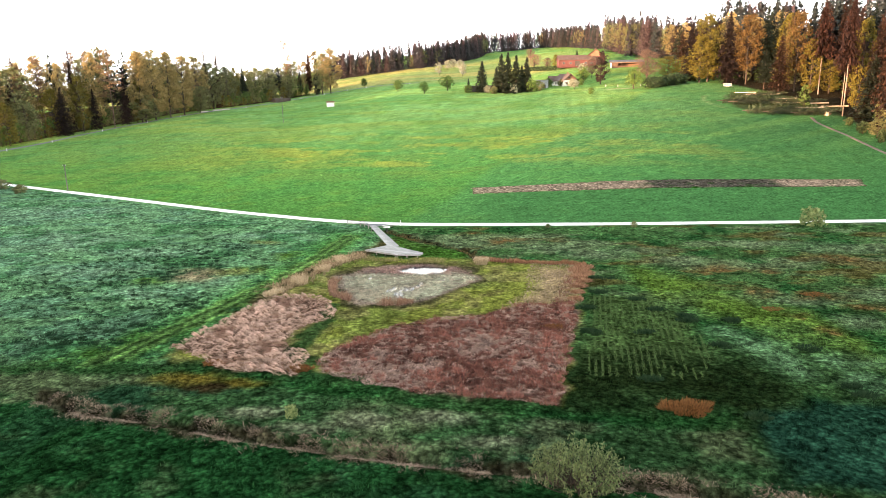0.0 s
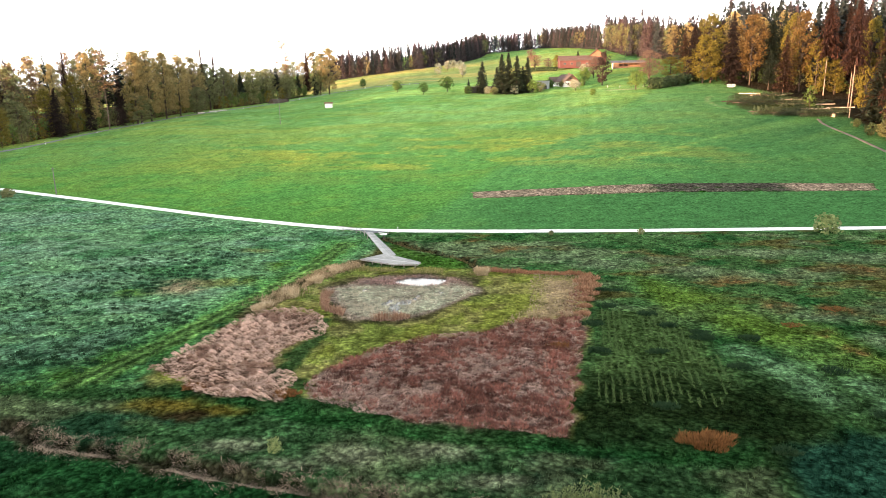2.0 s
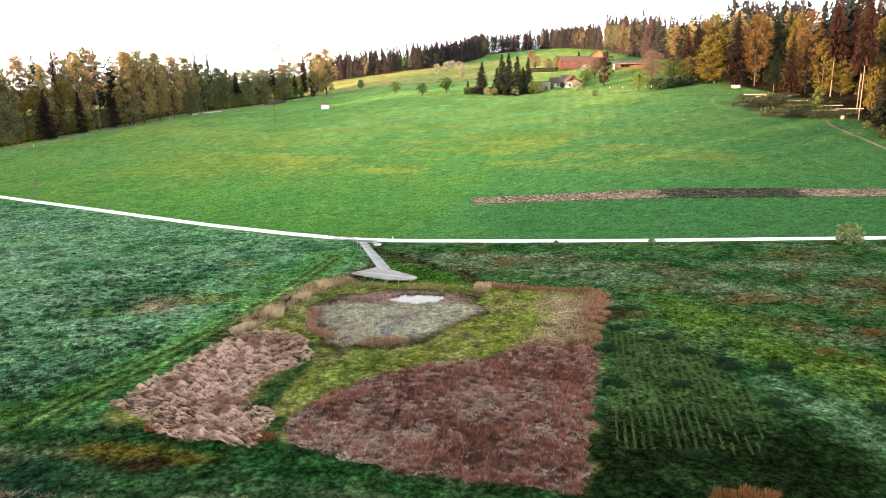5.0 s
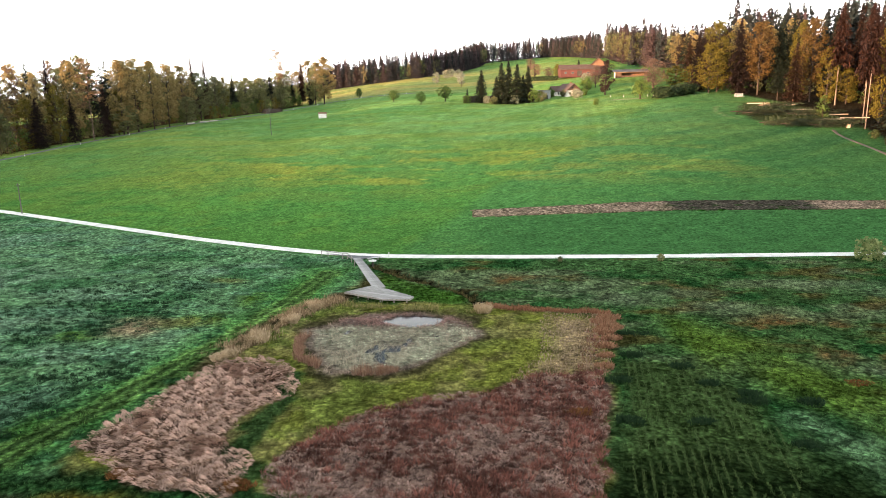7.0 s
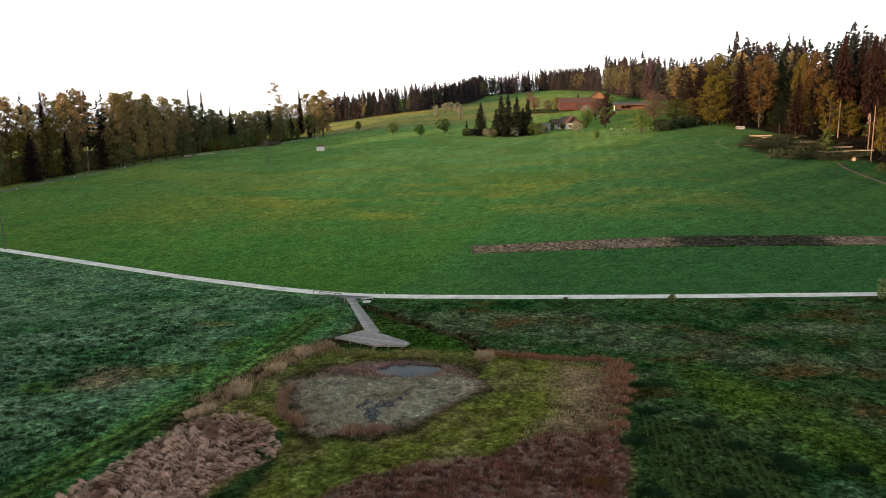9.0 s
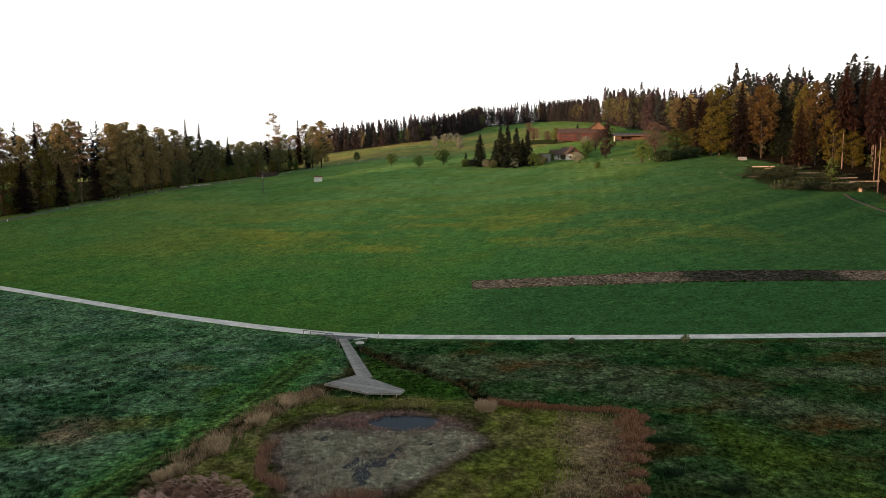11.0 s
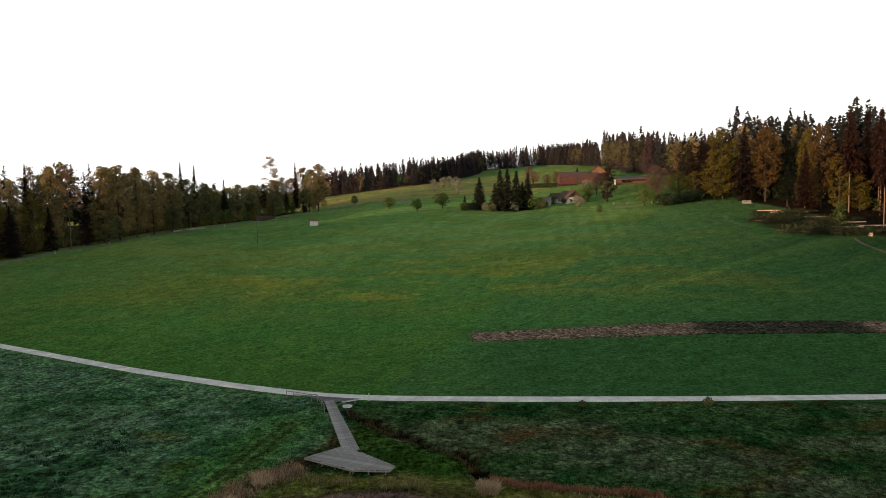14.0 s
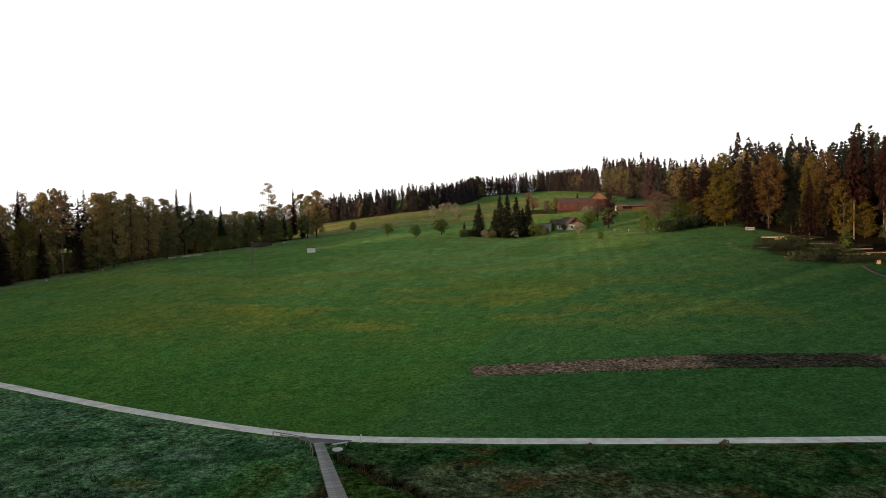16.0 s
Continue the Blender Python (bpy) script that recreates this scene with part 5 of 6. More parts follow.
LEFT_EDGE = [(-208, 232), (-203, 262), (-196.5, 316), (-176, 364), (-158, 417), (-140, 468), (-120, 508)]
wood([(-222, 225), (-217, 285), (-208, 330), (-186, 368), (-172, 417), (-160, 468), (-130, 520)], -17, 5.8,
     lambda y: REAR * 3 + REAR_SPRUCE[:2] + PINE if y < 430 else REAR_SPRUCE[:1] + REAR[1:] * 2,
     ([230, 285, 310, 335, 375, 400, 436, 465, 490, 510], [29, 30, 34, 40, 38, 34, 26, 22, 22, 27]), 1, LEFT_WOOD)
wood([(150, 205), (160, 250), (172, 283), (184, 312), (194, 350), (192, 375), (182, 404)], 26, 7.0,
     lambda y: REAR_SPRUCE * 2 + RUSTY[:1], ([205, 290, 360, 400], [46, 50, 50, 45]), 4, RIGHT_WOOD)
wood([(176, 410), (150, 412), (136, 414), (126, 424), (124, 445), (130, 500)], 24, 6.4,
     lambda y: REAR_SPRUCE * 2 + REAR[:1], ([405, 440, 500], [40, 33, 31]), 5, RIGHT_WOOD)


def fringe(edge, gap, seed, group):
    """Young trees and bushes close the edge of the wood down to the ground."""
    g = random.Random(seed)
    for (x1, y1), (x2, y2) in zip(edge, edge[1:]):
        n = int(math.hypot(x2 - x1, y2 - y1) / gap)
        for k in range(n):
            t = (k + g.random()) / n
            plant(g.choice(UNDER[:2] * 3 + UNDER[2:]), x1 + (x2 - x1) * t + g.uniform(-2, 2), y1 + (y2 - y1) * t + g.uniform(-2, 2), g.uniform(0.35, 1.1), g.uniform(0, 360),
                  "leafy young tree in the undergrowth of the wood", group)


fringe([(x - 3.5, y) for x, y in LEFT_EDGE], 3.2, 6, LEFT_WOOD)
fringe([(x - 12, y) for x, y in LEFT_EDGE], 4.0, 8, LEFT_WOOD)
fringe([(143, 225), (150, 255), (158, 282)], 3.4, 7, RIGHT_WOOD)
fringe([(182, 340), (184, 372), (160, 402), (128, 412), (120, 430)], 4.0, 9, RIGHT_WOOD)


def far_shapes(seed, fine=1):
    """Small far trees of height one: pointed spruces with drooping skirts, and round crowns of leaf clumps."""
    g = np.random.default_rng(seed)
    out = []
    for k in range(4):
        c, o = [], []
        for w in range(20 * fine):
            f = 0.04 + 0.94 * w / (20 * fine - 1)
            for b in range(9 if f < 0.75 else 5):
                a, r = g.uniform(0, 6.28), 0.145 * (1 - f) ** 0.75 * g.uniform(0.55, 1.15)
                c.append((r * math.cos(a), r * math.sin(a), f + g.uniform(-0.03, 0.03)))
                o.append((math.cos(a), math.sin(a), 0.7))
        out.append(quads(np.array(c), 0.052 / fine**0.6, g, outward=np.array(o), loose=0.3, stretch=1.5)[0])
    for k in range(4):
        c, o = [], []
        for w in range(9):
            f = (w + 0.5) / 9
            a, r = w * 2.4, 0.17 * math.sin(math.pi * (0.15 + 0.75 * f)) * g.uniform(0.5, 1)
            p = g.normal(0, 1, (20 * fine, 3))
            p /= np.linalg.norm(p, axis=1)[:, None]
            c.append(np.array((r * math.cos(a), r * math.sin(a), 0.2 + 0.72 * f)) + p * g.uniform(0.05, 0.10, (20 * fine, 1)))
            o.append(p + np.array((math.cos(a), math.sin(a), 0.4)) * 0.6)
        out.append(quads(np.concatenate(c), 0.052 / fine**0.6, g, outward=np.concatenate(o), loose=0.7)[0])
    return out


FAR_SHAPES, TALL_SHAPES, NEAR_SHAPES = far_shapes(33), far_shapes(34, 2), far_shapes(35, 3)


def far_woods(name, spots, seed, label, low, high, round_share=0.35, shapes=FAR_SHAPES, dark=0.5):
    """Far woods in one mesh, each tree with a size, a turn and a tone of its own."""
    g = np.random.default_rng(seed)
    V, C = [], []
    for x, y, z in spots:
        leafy_one = value_noise(np.array(x / 16), np.array(y / 60), seed) * 0.6 + g.uniform(0, 0.4) < round_share
        v = shapes[g.integers(4, 8) if leafy_one else g.integers(0, 4)]
        h = g.uniform(low, high) * (0.82 if leafy_one else 1) * (1.12 if g.uniform() < 0.12 else 1)
        a, wide = g.uniform(0, 6.28), h * g.uniform(0.95, 1.4)
        ca, sa = math.cos(a) * wide, math.sin(a) * wide
        V.append(np.c_[v[:, 0] * ca - v[:, 1] * sa + x, v[:, 0] * sa + v[:, 1] * ca + y, v[:, 2] * h + z])
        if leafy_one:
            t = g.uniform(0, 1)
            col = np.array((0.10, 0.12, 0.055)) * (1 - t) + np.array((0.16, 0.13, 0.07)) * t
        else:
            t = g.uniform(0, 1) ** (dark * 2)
            # spruce tones lightened towards purple: haze of distance put into the colour
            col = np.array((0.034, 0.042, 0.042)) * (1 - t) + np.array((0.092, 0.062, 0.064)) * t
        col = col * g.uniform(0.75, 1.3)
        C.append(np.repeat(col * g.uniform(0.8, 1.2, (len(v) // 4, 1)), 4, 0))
    v = np.concatenate(V)
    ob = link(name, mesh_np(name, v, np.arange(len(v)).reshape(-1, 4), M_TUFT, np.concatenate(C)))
    return tagged(ob, label, "woods", kind="stuff")


def behind(line, depth, gap, seed, back=(0.0, 1.0)):
    """Places behind a line on the plan, the front rows closer set."""
    g = random.Random(seed)
    out = []
    for (x1, y1), (x2, y2) in zip(line, line[1:]):
        n = int(math.hypot(x2 - x1, y2 - y1) * depth / gap**2) + 1
        for _ in range(n):
            t, s = g.random(), g.random() ** 1.6 * depth
            x, y = x1 + (x2 - x1) * t + s * back[0], y1 + (y2 - y1) * t + s * back[1]
            out.append((x, y, ground_z(x, y)))
    return out


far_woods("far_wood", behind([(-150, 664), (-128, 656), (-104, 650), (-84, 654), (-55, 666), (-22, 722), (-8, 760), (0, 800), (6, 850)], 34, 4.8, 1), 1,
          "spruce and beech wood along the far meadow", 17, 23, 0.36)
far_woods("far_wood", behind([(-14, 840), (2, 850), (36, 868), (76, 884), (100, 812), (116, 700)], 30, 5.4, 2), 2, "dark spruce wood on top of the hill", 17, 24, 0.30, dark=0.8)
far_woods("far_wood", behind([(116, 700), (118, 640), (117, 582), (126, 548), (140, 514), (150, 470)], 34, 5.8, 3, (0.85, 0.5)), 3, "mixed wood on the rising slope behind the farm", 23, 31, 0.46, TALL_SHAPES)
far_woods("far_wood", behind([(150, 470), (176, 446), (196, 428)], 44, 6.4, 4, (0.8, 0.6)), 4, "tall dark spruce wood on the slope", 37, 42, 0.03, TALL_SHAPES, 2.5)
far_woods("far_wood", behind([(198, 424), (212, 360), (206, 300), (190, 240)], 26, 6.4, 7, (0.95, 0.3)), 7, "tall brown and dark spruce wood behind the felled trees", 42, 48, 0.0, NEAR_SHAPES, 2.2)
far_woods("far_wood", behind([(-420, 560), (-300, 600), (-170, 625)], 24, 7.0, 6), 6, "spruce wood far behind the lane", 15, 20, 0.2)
# added unseen wood along the lane, beside and behind the camera, shading the meadow
far_woods("far_wood", behind([(-300, -440), (-272, -270), (-250, -110), (-240, 30), (-229, 140), (-220, 200), (-216, 228)], 34, 8.0, 5, (-1.0, 0.0)), 5, "unseen tall spruce wood added along the lane to shade the meadow", 35, 42, 0.3)


# ---------------------------------------------------------------- single trees and shrubs
def single(kind, x, y, scale, label, category="tree", widen=1.0):
    ob = plant(kind, x, y, scale, None, label, widen=widen)
    ob["category"] = category
    return ob


random.seed(11)
GARDEN = [conifer(55 + k, 20, 3.3, 0.3, M_BARK, L_SPRUCE, "spruce", 34, 12, ragged=0.14, broad=0.75) for k in range(2)]
for x, y, h, r in [(-7, 417, 7.5, 1.6), (1, 409, 17.2, 4.6), (12, 400, 21, 4.9), (15.5, 396, 21.7, 4.7), (20, 394, 20, 5.0), (26, 396, 18.6, 4.2), (9.5, 403, 14, 4.0), (23.5, 399, 14, 4.0)]:
    stand(GARDEN[int(x) % 2], x, y, h, r, "dark garden spruce beside the farm sheds")
for x, y, h, r in [(-52, 441, 6.9, 3.8), (-33, 411, 6.8, 3.5), (-20, 427, 9, 4.7), (-86, 518, 6.5, 2.7), (82, 380, 9.3, 5.2), (61, 421, 8.6, 4.0)]:
    stand(FRUIT[int(y) % 2], x, y, h, r, "round-crowned green fruit tree in the meadow")
BLOSSOM = broadleaf(101, 6.5, 2.8, 1.4, 480, 0.5, M_BARK, L_WHITE, "blossoming_tree", 0.18, 12)
SHRUB = [broadleaf(103 + k, 3.2, 2.0, 0.2, 420, 0.42, M_BARK, lf, "shrub", 0.08, 12) for k, lf in enumerate((L_OLIVE, L_WHITE, L_GREEN, L_SHOOT, L_BUSH))]
for x, y, h, r in [(-34, 583, 9.9, 3.4), (-29, 630, 8.7, 4.1), (-14, 559, 10.8, 3.4), (-18, 624, 8.8, 4.4), (-24, 640, 8.4, 4.0), (52, 391, 5.2, 3.8), (67, 470, 7, 4)]:
    stand(BLOSSOM, x, y, h, r, "fruit tree in pale white blossom")
for x, y, s, k in [(19, 393, 1.5, 1), (29, 395, 1.9, 2), (40, 413, 1.4, 2), (47, 412, 1.2, 0), (53, 409, 1.3, 1), (58, 411, 1.2, 2), (4, 404, 1.2, 1), (-7, 410, 1.3, 2), (33, 397, 1.6, 0), (8, 396, 1.3, 0)]:
    single(SHRUB[k], x, y, s, ("olive-green shrub in the farm garden", "white-flowering shrub in the farm garden", "dense green shrub in the farm garden")[k], "shrub")
HEDGE = broadleaf(120, 5.0, 3.2, 0.2, 620, 0.5, M_BARK, L_HEDGE, "hedge_bush", 0.12, 14)
single(SHRUB[2], 57.3, 366, 0.95, "small young tree standing alone in the field")
stand(COPPER[0], 69, 408, 18.7, 4.6, "dark copper beech behind the farmhouse")
for x, y, h, r in [(97, 416, 17.2, 8.2), (70, 447, 13, 4.4), (43, 573, 10.5, 6.8), (52, 553, 8, 4.4), (46, 660, 10, 5)]:
    stand(BUDDING[0], x, y, h, r, "bare budding tree with pinkish-brown twigs")
for k in range(9):
    single(HEDGE, 37 + 2.2 * k, 551 - 3.1 * k, 0.66, "clipped dark hedge bush in the meadow", "shrub", widen=1.0)
for x, y, h, r in [(58, 548, 10, 3), (113, 432, 12, 6.2), (121, 428, 13, 5)]:
    stand(GOLD[1], x, y, h, r, "yellow-green leafing tree beside the farm")
stand(GARDEN[0], 79, 589, 8, 2.4, "dark spruce behind the barn")
for k in range(9):
    single(HEDGE, 91 + k * 2.6 + random.uniform(-1, 1), 380 + k * 2.2 + random.uniform(-1, 1), random.uniform(0.95, 1.25), "dense dark green hedge bush below the farm", "shrub", widen=1.3)
single(SHRUB[3], 61.5, 121.6, 1.05, "rounded green willow shrub beside the gravel track", "shrub", widen=1.1)
for x, y, s in [(29, 121.6, 0.36), (13, 121.6, 0.26)]:
    single(SHRUB[0], x, y, s, "low weedy shrub at the track's edge", "shrub")
for x, y, s in [(-131, 175, 0.8), (-121, 168, 0.7)]:
    single(SHRUB[0], x, y, s, "low brown-green shrub at the track's edge", "shrub", widen=1.5)


def willow(x, y):
    """A round bush of many thin shoots with young leaves."""
    g = np.random.default_rng(77)
    t = thing("willow_bush", x, y, 0)
    tagged(t, "round pale green willow bush of thin upright shoots", "bush")
    pieces, tips = [], []
    for k in range(190):
        a, r = g.uniform(0, 6.28), 3.3 * math.sqrt(g.uniform(0, 1))
        h = 2.8 * math.sqrt(max(0.12, 1 - (r / 3.9) ** 2)) * g.uniform(0.75, 1.1)
        p = np.array((r * math.cos(a) * 0.35, r * math.sin(a) * 0.35, -0.2))
        q = np.array((r * math.cos(a), r * math.sin(a), h))
        m = p * 0.45 + q * 0.55 + np.array((math.cos(a), math.sin(a), 0)) * 0.12 * r
        pieces.append(tube_np([p, m, q], [0.03, 0.02, 0.006], 3))
        for f in np.linspace(0.62, 1.06, 22):
            tips.append(p * (1 - f) + q * f + g.normal(0, 0.10, 3))
    v, f = joined(pieces)
    link("stem", mesh_np("stem", v, f, M_BARK), t)
    v, f = quads(np.array(tips), 0.11, g, 1.6, 2.6)
    link("crown", mesh_np("crown", v, f, L_WILLOW), t)


willow(7.1, 35.6)
single(SHRUB[3], -15.4, 45.2, 0.36, "small pale green sapling in the wet grass", "shrub", widen=0.8)


# ---------------------------------------------------------------- farm
def gable_house(name, x, y, turn, length, width, eave, ridge, walls, roof, gables, label, windows=(), category="house", doors=(), chimney=False, over=0.7, lift=0.0):
    """A house with its ridge along its own x: walls, gable ends, two roof slopes, windows with frames, doors."""
    z = min(ground_z(x + dx, y + dy) for dx in (-4, 4) for dy in (-4, 4)) + lift
    t = thing(name, x, y, z, turn)
    tagged(t, label, category)
    hl, hw = length / 2, width / 2
    for s in (-1, 1):
        part("wall", box(length, 0.3, eave + 1.0, (0, s * (hw - 0.15), -1.0)), walls, t)
        part("wall", box(0.3, width - 0.6, eave + 1.0, (s * (hl - 0.15), 0, -1.0)), walls, t)
        bm = bmesh.new()
        f = bm.faces.new([bm.verts.new(p) for p in ((s * hl - s * 0.02, -hw, eave), (s * hl - s * 0.02, hw, eave), (s * hl - s * 0.02, 0, ridge - 0.1))])
        got = bmesh.ops.extrude_face_region(bm, geom=[f])
        bmesh.ops.translate(bm, verts=[g for g in got["geom"] if isinstance(g, bmesh.types.BMVert)], vec=(-s * 0.25, 0, 0))
        bmesh.ops.recalc_face_normals(bm, faces=bm.faces[:])
        part("gable", bm, gables, t)
        run, rise = hw + over, (ridge - eave) * (hw + over) / hw
        slope = math.hypot(run, rise)
        bm = box(length + 2 * over, slope, 0.22, (0, 0, 0), 0.02)
        ang = math.atan2(rise, run)
        slab = part("roof", bm, roof, t)
        slab.matrix_basis = Matrix.Translation((0, s * run / 2, ridge - rise / 2)) @ Matrix.Rotation(-s * ang, 4, "X")
    part("ridge_cap", rod((-hl - over, 0, ridge + 0.17), (hl + over, 0, ridge + 0.17), 0.16, sides=6), roof, t)
    for face, u, v, w, h in windows:
        n = 1 if face in "fb" else 0
        s = -1 if face in "fl" else 1
        at = (u, s * hw, v) if n else (s * hl, u, v)
        win = part("window", box(w + 0.24 if n else 0.10, 0.10 if n else w + 0.24, h + 0.24, at, 0.01), M_WOOD, t)
        pane = part("pane", box(w if n else 0.12, 0.12 if n else w, h, (at[0] + (0 if n else s * 0.02), at[1] + (s * 0.02 if n else 0), v + 0.12)), M_GLASS, win)
    for face, u, w, h in doors:
        n = 1 if face in "fb" else 0
        s = -1 if face in "fl" else 1
        part("door", box(w if n else 0.14, 0.14 if n else w, h, (u, s * hw, 0) if n else (s * hl, u, 0), 0.01), M_DARK, t)
    if chimney:
        part("chimney", box(0.7, 0.7, 1.8, (hl * 0.3, 0.6, ridge - 0.7), 0.03), M_WOOD, t)
    return t


gable_house("farmhouse", 50, 417, -66, 11, 9.0, 3.4, 6.8, M_WHITE, M_TILE, M_WOOD, "white farmhouse with a red tiled roof and brown wooden gable",
            [("f", -3, 1.0, 1.1, 1.3), ("f", 0.2, 1.0, 1.1, 1.3), ("f", 3.2, 1.0, 1.1, 1.3), ("r", -2, 1.0, 1.0, 1.2), ("r", 1.6, 1.0, 1.0, 1.2), ("r", -0.6, 4.2, 1.2, 1.0)], doors=[("f", 1.8, 1.0, 2.05)], chimney=True, over=0.9)
gable_house("house_wing", 44.5, 423, 14, 7, 6.0, 3.0, 5.4, M_WHITE, M_TILE, M_WHITE, "white side wing with a faded red roof", [("l", -1.4, 1.0, 1.0, 1.2), ("l", 1.4, 1.0, 1.0, 1.2), ("f", 0, 1.0, 1.0, 1.2)])
gable_house("barn", 71, 532, 3, 27, 11, 4.6, 7.6, M_REDWALL, M_TILE, M_REDWALL, "long red wooden barn with a red tiled roof", [("f", u, 1.4, 1.6, 1.2) for u in (-10, -5, 6, 10)], "barn", [("f", 0, 3.4, 3.6)], lift=1.5)
gable_house("barn", 86, 540, 84, 18, 13, 6.2, 11.4, M_REDWALL, M_TILE, M_WOOD, "tall red barn with a wide gabled roof", [("l", -3, 2.0, 1.4, 1.2), ("l", 3, 2.0, 1.4, 1.2)], "barn", [("l", 0, 3.0, 3.4)], over=1.4)


def cow_shed(x, y, turn):
    t = thing("cow_shed", x, y, ground_z(x, y - 5) + 0.2, turn)
    tagged(t, "open-fronted cow shed with a dark roof and white wall", "shed")
    part("back_wall", box(21, 0.3, 4.8, (0, 4.5, -1)), M_WOOD, t)
    for s in (-10.35, 10.35):
        part("side_wall", box(0.3, 9, 4.2, (s, 0, -1)), M_WHITE if s < 0 else M_WOOD, t)
    part("front_wall", box(4.0, 0.3, 4.0, (-8.3, -4.5, -1)), M_COWBOARDS, t)
    part("parapet", box(16.5, 0.25, 1.7, (2.0, -4.5, -1)), M_COWBOARDS, t)
    for k in range(5):
        part("post", box(0.25, 0.25, 4.3, (-3.5 + 3.4 * k, -4.5, -1)), M_WOOD, t)
    bm = box(23.5, 12, 0.25, (0, 0, 0), 0.02)
    part("roof", bm, M_DARKROOF, t).matrix_basis = Matrix.Translation((0, -0.3, 3.7)) @ Matrix.Rotation(radians(9), 4, "X")
    part("roof_edge", box(23.5, 0.2, 0.35, (0, -6.25, 2.65), 0.02), M_WOOD, t)


cow_shed(101, 497, -6)


def flat_shed(x, y, turn, length, width, height, walls, label):
    t = thing("shed", x, y, ground_z(x, y - 2), turn)
    tagged(t, label, "shed")
    for s in (-1, 1):
        part("wall", box(length, 0.2, height + 0.6, (0, s * (width / 2 - 0.1), -0.6)), walls, t)
        part("wall", box(0.2, width - 0.4, height + 0.6, (s * (length / 2 - 0.1), 0, -0.6)), walls, t)
    part("roof", box(length + 0.8, width + 0.8, 0.2, (0, 0, height), 0.02), M_DARKROOF, t)
    part("door", box(1.6, 0.12, 2.1, (length * 0.2, -width / 2, 0), 0.01), M_DARK, t)


flat_shed(-4.5, 416, 4, 9, 6, 3.4, M_DARK, "low dark wooden shed behind the spruces")
flat_shed(5.5, 414, 4, 8, 6, 3.2, M_DARK, "low dark wooden shed behind the spruces")
flat_shed(36, 411, -8, 7, 6, 4.6, M_GREYWALL, "grey wooden shed beside the farmhouse")


def hut(x, y, turn):
    t = thing("field_hut", x, y, ground_z(x, y - 2), turn)
    tagged(t, "small white hut with a dark flat roof in the field", "hut")
    for s in (-1, 1):
        part("wall", box(4.0, 0.2, 2.8, (0, s * 1.3, -0.5)), M_STONE, t)
        part("wall", box(0.2, 2.4, 2.8, (s * 1.9, 0, -0.5)), M_STONE, t)
    part("roof", box(4.6, 3.4, 0.75, (0, 0, 2.3), 0.12), M_WOOD, t)
    part("door", box(0.14, 1.0, 2.05, (2.0, 0, 0), 0.01), M_WOOD, t)


hut(-82, 378, 8)


def caravan(x, y, turn):
    t = thing("trailer", x, y, ground_z(x, y), turn, 0.68)
    tagged(t, "white site trailer parked at the wood's edge", "trailer")
    part("body", box(6.0, 2.3, 2.1, (0, 0, 0.55), 0.12), M_GREYWALL, t)
    part("roof", box(6.1, 2.4, 0.12, (0, 0, 2.65), 0.04), M_METAL, t)
    for u in (-1.8, 0, 1.8):
        win = part("window", box(1.0, 0.08, 0.8, (u, -1.15, 1.4), 0.01), M_METAL, t)
        part("pane", box(0.86, 0.1, 0.66, (u, -1.16, 1.47)), M_GLASS, win)
    for s in (-1, 1):
        for u in (-0.9, 0.9):
            wheel = part("wheel", rod((u, s * 0.8, 0.33), (u, s * 1.05, 0.33), 0.36, sides=12), M_DARK, t)
            part("rim", rod((u, s * 1.06, 0.33), (u, s * 1.08, 0.33), 0.2, sides=10), M_METAL, wheel)
    part("drawbar", rod((3, 0, 0.5), (4.2, 0, 0.42), 0.06), M_METAL, t)


caravan(132, 382, -10)


def white_post(x, y, h=1.1):
    t = thing("roadside_post", x, y, ground_z(x, y))
    tagged(t, "slim white roadside marker post", "post", "roadside posts")
    part("shaft", box(0.24, 0.2, h + 0.3, (0, 0, -0.3), 0.03), M_WHITE, t)
    part("band", box(0.25, 0.21, 0.2, (0, 0, h - 0.35), 0.01), M_DARK, t)


for x, y in [(-193, 268), (-188.5, 292), (-181, 321), (-170, 345), (-161, 365), (-150, 392), (-142, 416), (-131, 442), (-121, 467), (-110, 490), (-97, 509), (-84, 516), (-68, 517), (-52, 517),
             (76, 392), (88, 390), (91, 390), (70, 396)]:
    white_post(x, y)


def pole(x, y, h, label):
    t = thing("utility_pole", x, y, ground_z(x, y))
    tagged(t, label, "pole")
    part("shaft", rod((0, 0, -0.5), (0, 0, h), 0.17, 0.11, 10), M_POLE, t)
    part("crossarm", box(0.9, 0.1, 0.12, (0, 0, h - 0.5), 0.01), M_POLE, t)
    for s in (-0.38, 0.38):
        part("insulator", rod((s, 0, h - 0.38), (s, 0, h - 0.18), 0.05, 0.035), M_STONE, t)


pole(-108.8, 169.4, 7.4, "weathered wooden utility pole beside the gravel track")
pole(-91.9, 318, 12, "slim wooden utility pole standing in the field")


# ---------------------------------------------------------------- felled trees and timber
def fallen(x, y, turn, scale, kind, label):
    ob = new("felled_tree")
    ob.empty_display_size = 0.5
    ob.matrix_basis = pose(x, y, ground_z(x, y) + 1.1, 88, 0, turn) @ Matrix.Scale(scale, 4)
    for key in ("trunk", "crown"):
        link(key, kind[key], ob)
    tagged(ob, label, "felled tree", "felled trees")


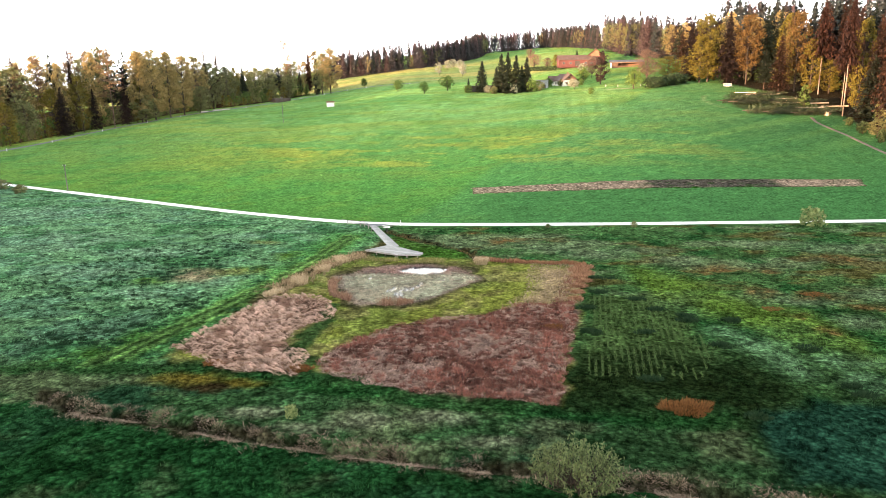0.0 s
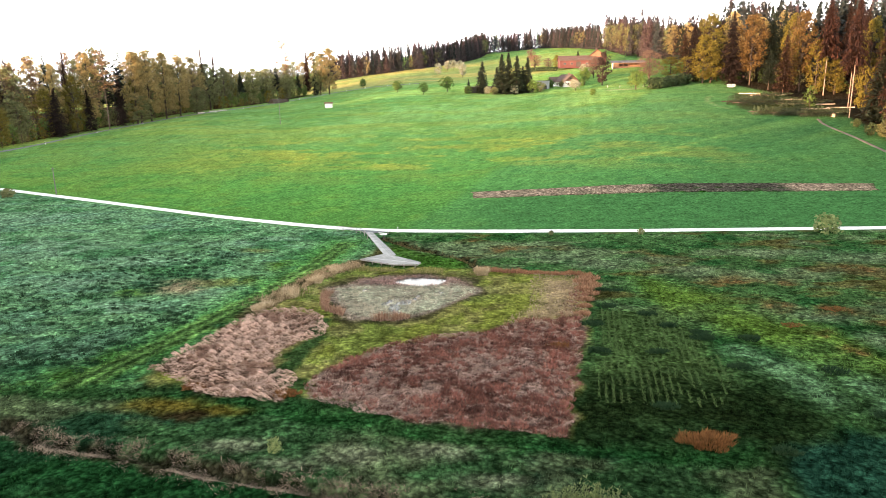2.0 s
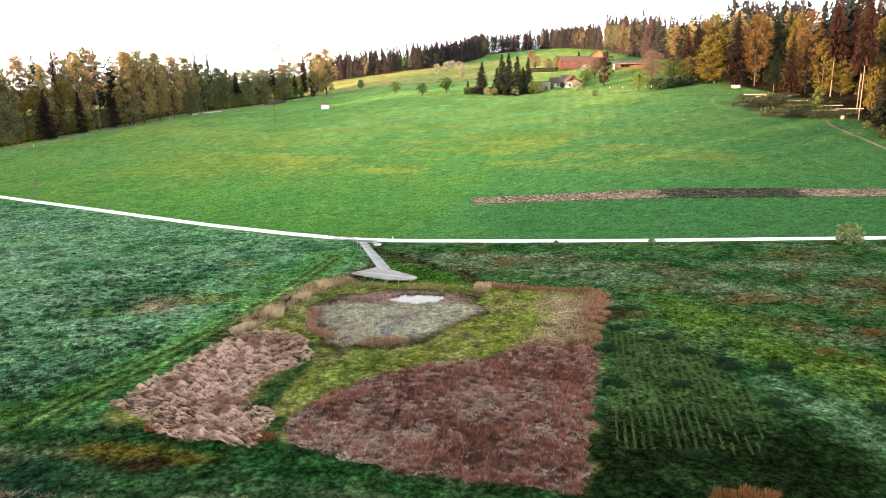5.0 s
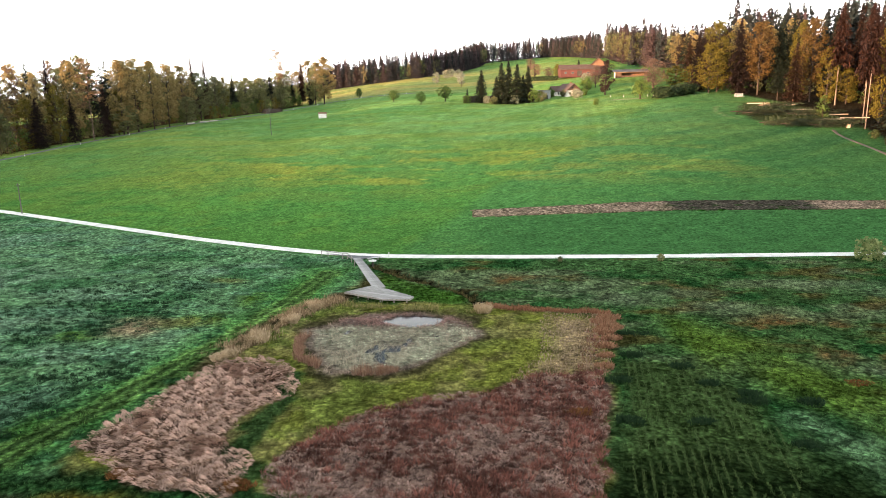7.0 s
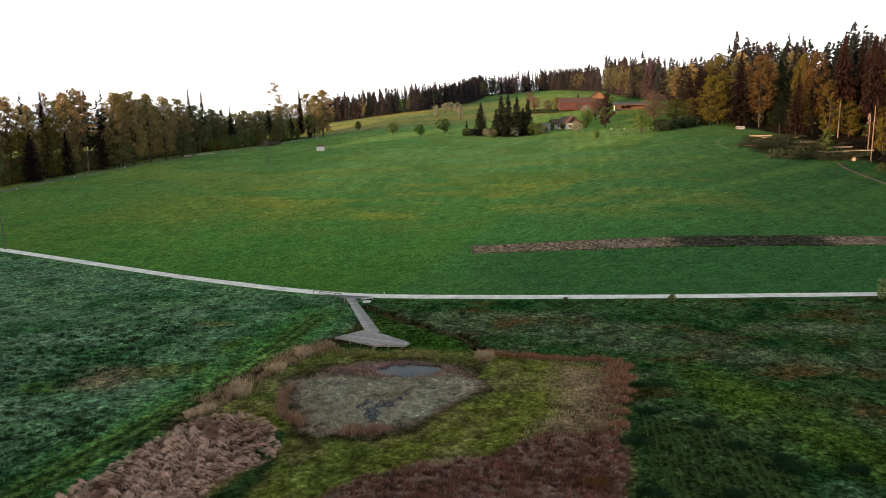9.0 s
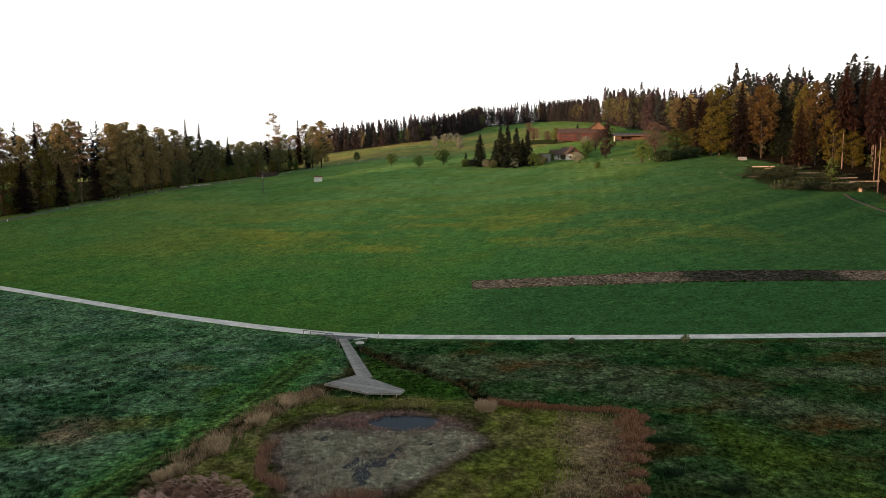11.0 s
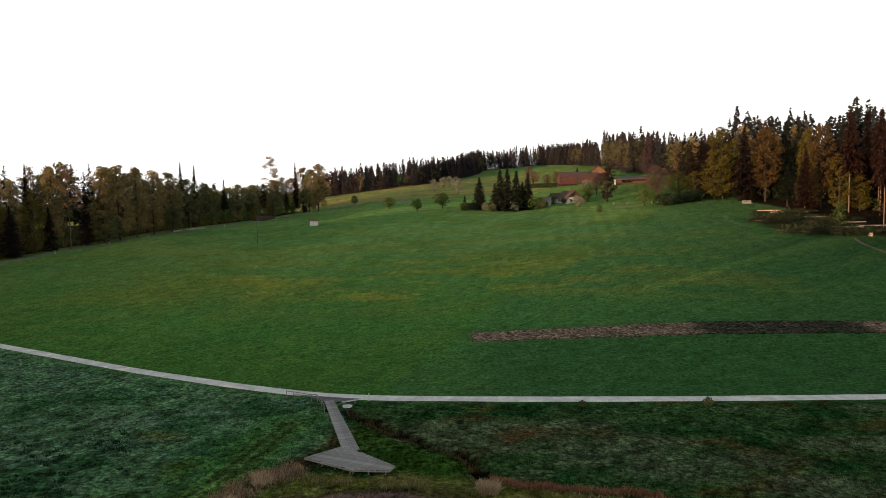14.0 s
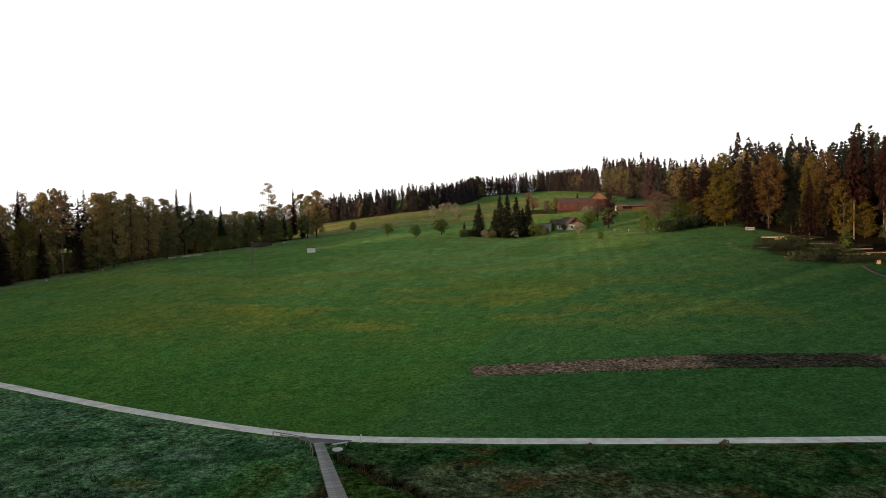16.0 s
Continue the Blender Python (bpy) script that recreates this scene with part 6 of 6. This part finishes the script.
BRUSH = conifer(140, 20, 3.0, 3, M_BARK, L_BRUSH, "spruce", 24, 12, 0.2, broad=0.4, ragged=0.5, sprays=5)
random.seed(21)
for x, y in [(139, 325), (132, 322), (126, 324), (120, 322), (115, 324), (134, 297), (129, 294), (124, 297), (118, 294), (113, 296), (138, 301), (132, 346), (127, 343), (110, 295), (108, 322), (121, 299), (112, 319)]:
    fallen(x, y, random.uniform(78, 102), random.uniform(0.7, 0.95), BRUSH, "felled spruce with its dark green branches on")


def log(x, y, turn, length, r, mat, label, lift=0.0):
    t = thing("log", x, y, ground_z(x, y) + r + lift, turn)
    tagged(t, label, "log", "felled timber")
    part("stem", rod((-length / 2, 0, 0), (length / 2, 0, 0), r, r * 0.75, 10), mat, t)
    part("cut_face", rod((-length / 2 - 0.02, 0, 0), (-length / 2 + 0.01, 0, 0), r * 0.93, r * 0.93, 10), M_LOG, t)


for x, y, turn, ln, r in [(140, 353, 6, 17, 0.4), (133, 358, -4, 10, 0.3), (143, 328, 3, 13, 0.4), (146, 341, -14, 9, 0.3), (146, 315, -4, 12, 0.35), (149, 307, 18, 8, 0.3), (157, 330, 8, 9, 0.3), (160, 322, 0, 12, 0.3)]:
    log(x, y, turn, ln, r, M_LOG, "pale debarked log lying in the clearing")


def root_plate(x, y, s):
    t = thing("root_plate", x, y, ground_z(x, y))
    tagged(t, "upturned root plate of a fallen tree", "tree stump")
    g = random.Random(int(x * 7))
    part("stump", rod((0, 0, -0.3), (0.3, 0, 1.2 * s), 0.7 * s, 0.45 * s, 9), M_LOG, t)
    for k in range(9):
        a = k * 0.7 + g.uniform(-0.3, 0.3)
        part("root", rod((0, 0, 0.5 * s), (math.cos(a) * 1.7 * s, math.sin(a) * 0.7, 0.5 * s + math.sin(a) * 1.5 * s + 0.6), 0.16 * s, 0.04, 6), M_PINE_BARK, t)


root_plate(145, 297, 1.2)
root_plate(141, 329, 1.0)


def log_pile(x, y, turn):
    t = thing("log_pile", x, y, ground_z(x, y), turn)
    tagged(t, "long dark stack of logs beside the lane", "log pile")
    g = random.Random(9)
    for lev in range(4):
        for k in range(6 - lev):
            u = (k - (5 - lev) / 2) * 0.72
            part("log", rod((-8 + g.uniform(-0.4, 0.4), u, 0.35 + lev * 0.62), (8 + g.uniform(-0.4, 0.4), u, 0.35 + lev * 0.62), 0.36, 0.3, 8), M_BARK, t)


log_pile(-130, 451, 66)
for x, y, turn in [(-150, 403, 66), (-153, 397, 60), (-157, 388, 70)]:
    log(x, y, turn, 6, 0.4, M_BIRCH, "cut log lying beside the lane")

strip("forest_path", [(136, 290), (132.6, 279), (130.2, 249), (124, 212.7), (118, 180), (113, 131)], 0.8, 0.08, M_DIRT, "bare earth path along the wood's edge", "path", 0.5)
for x, y, k in [(137.5, 253, 1.35), (134, 233, 1.35), (142, 272, 1.0), (131, 218, 1.2), (128, 200, 1.3)]:
    single(SHRUB[4], x, y, k, "leafy shrub at the wood's edge", "shrub")
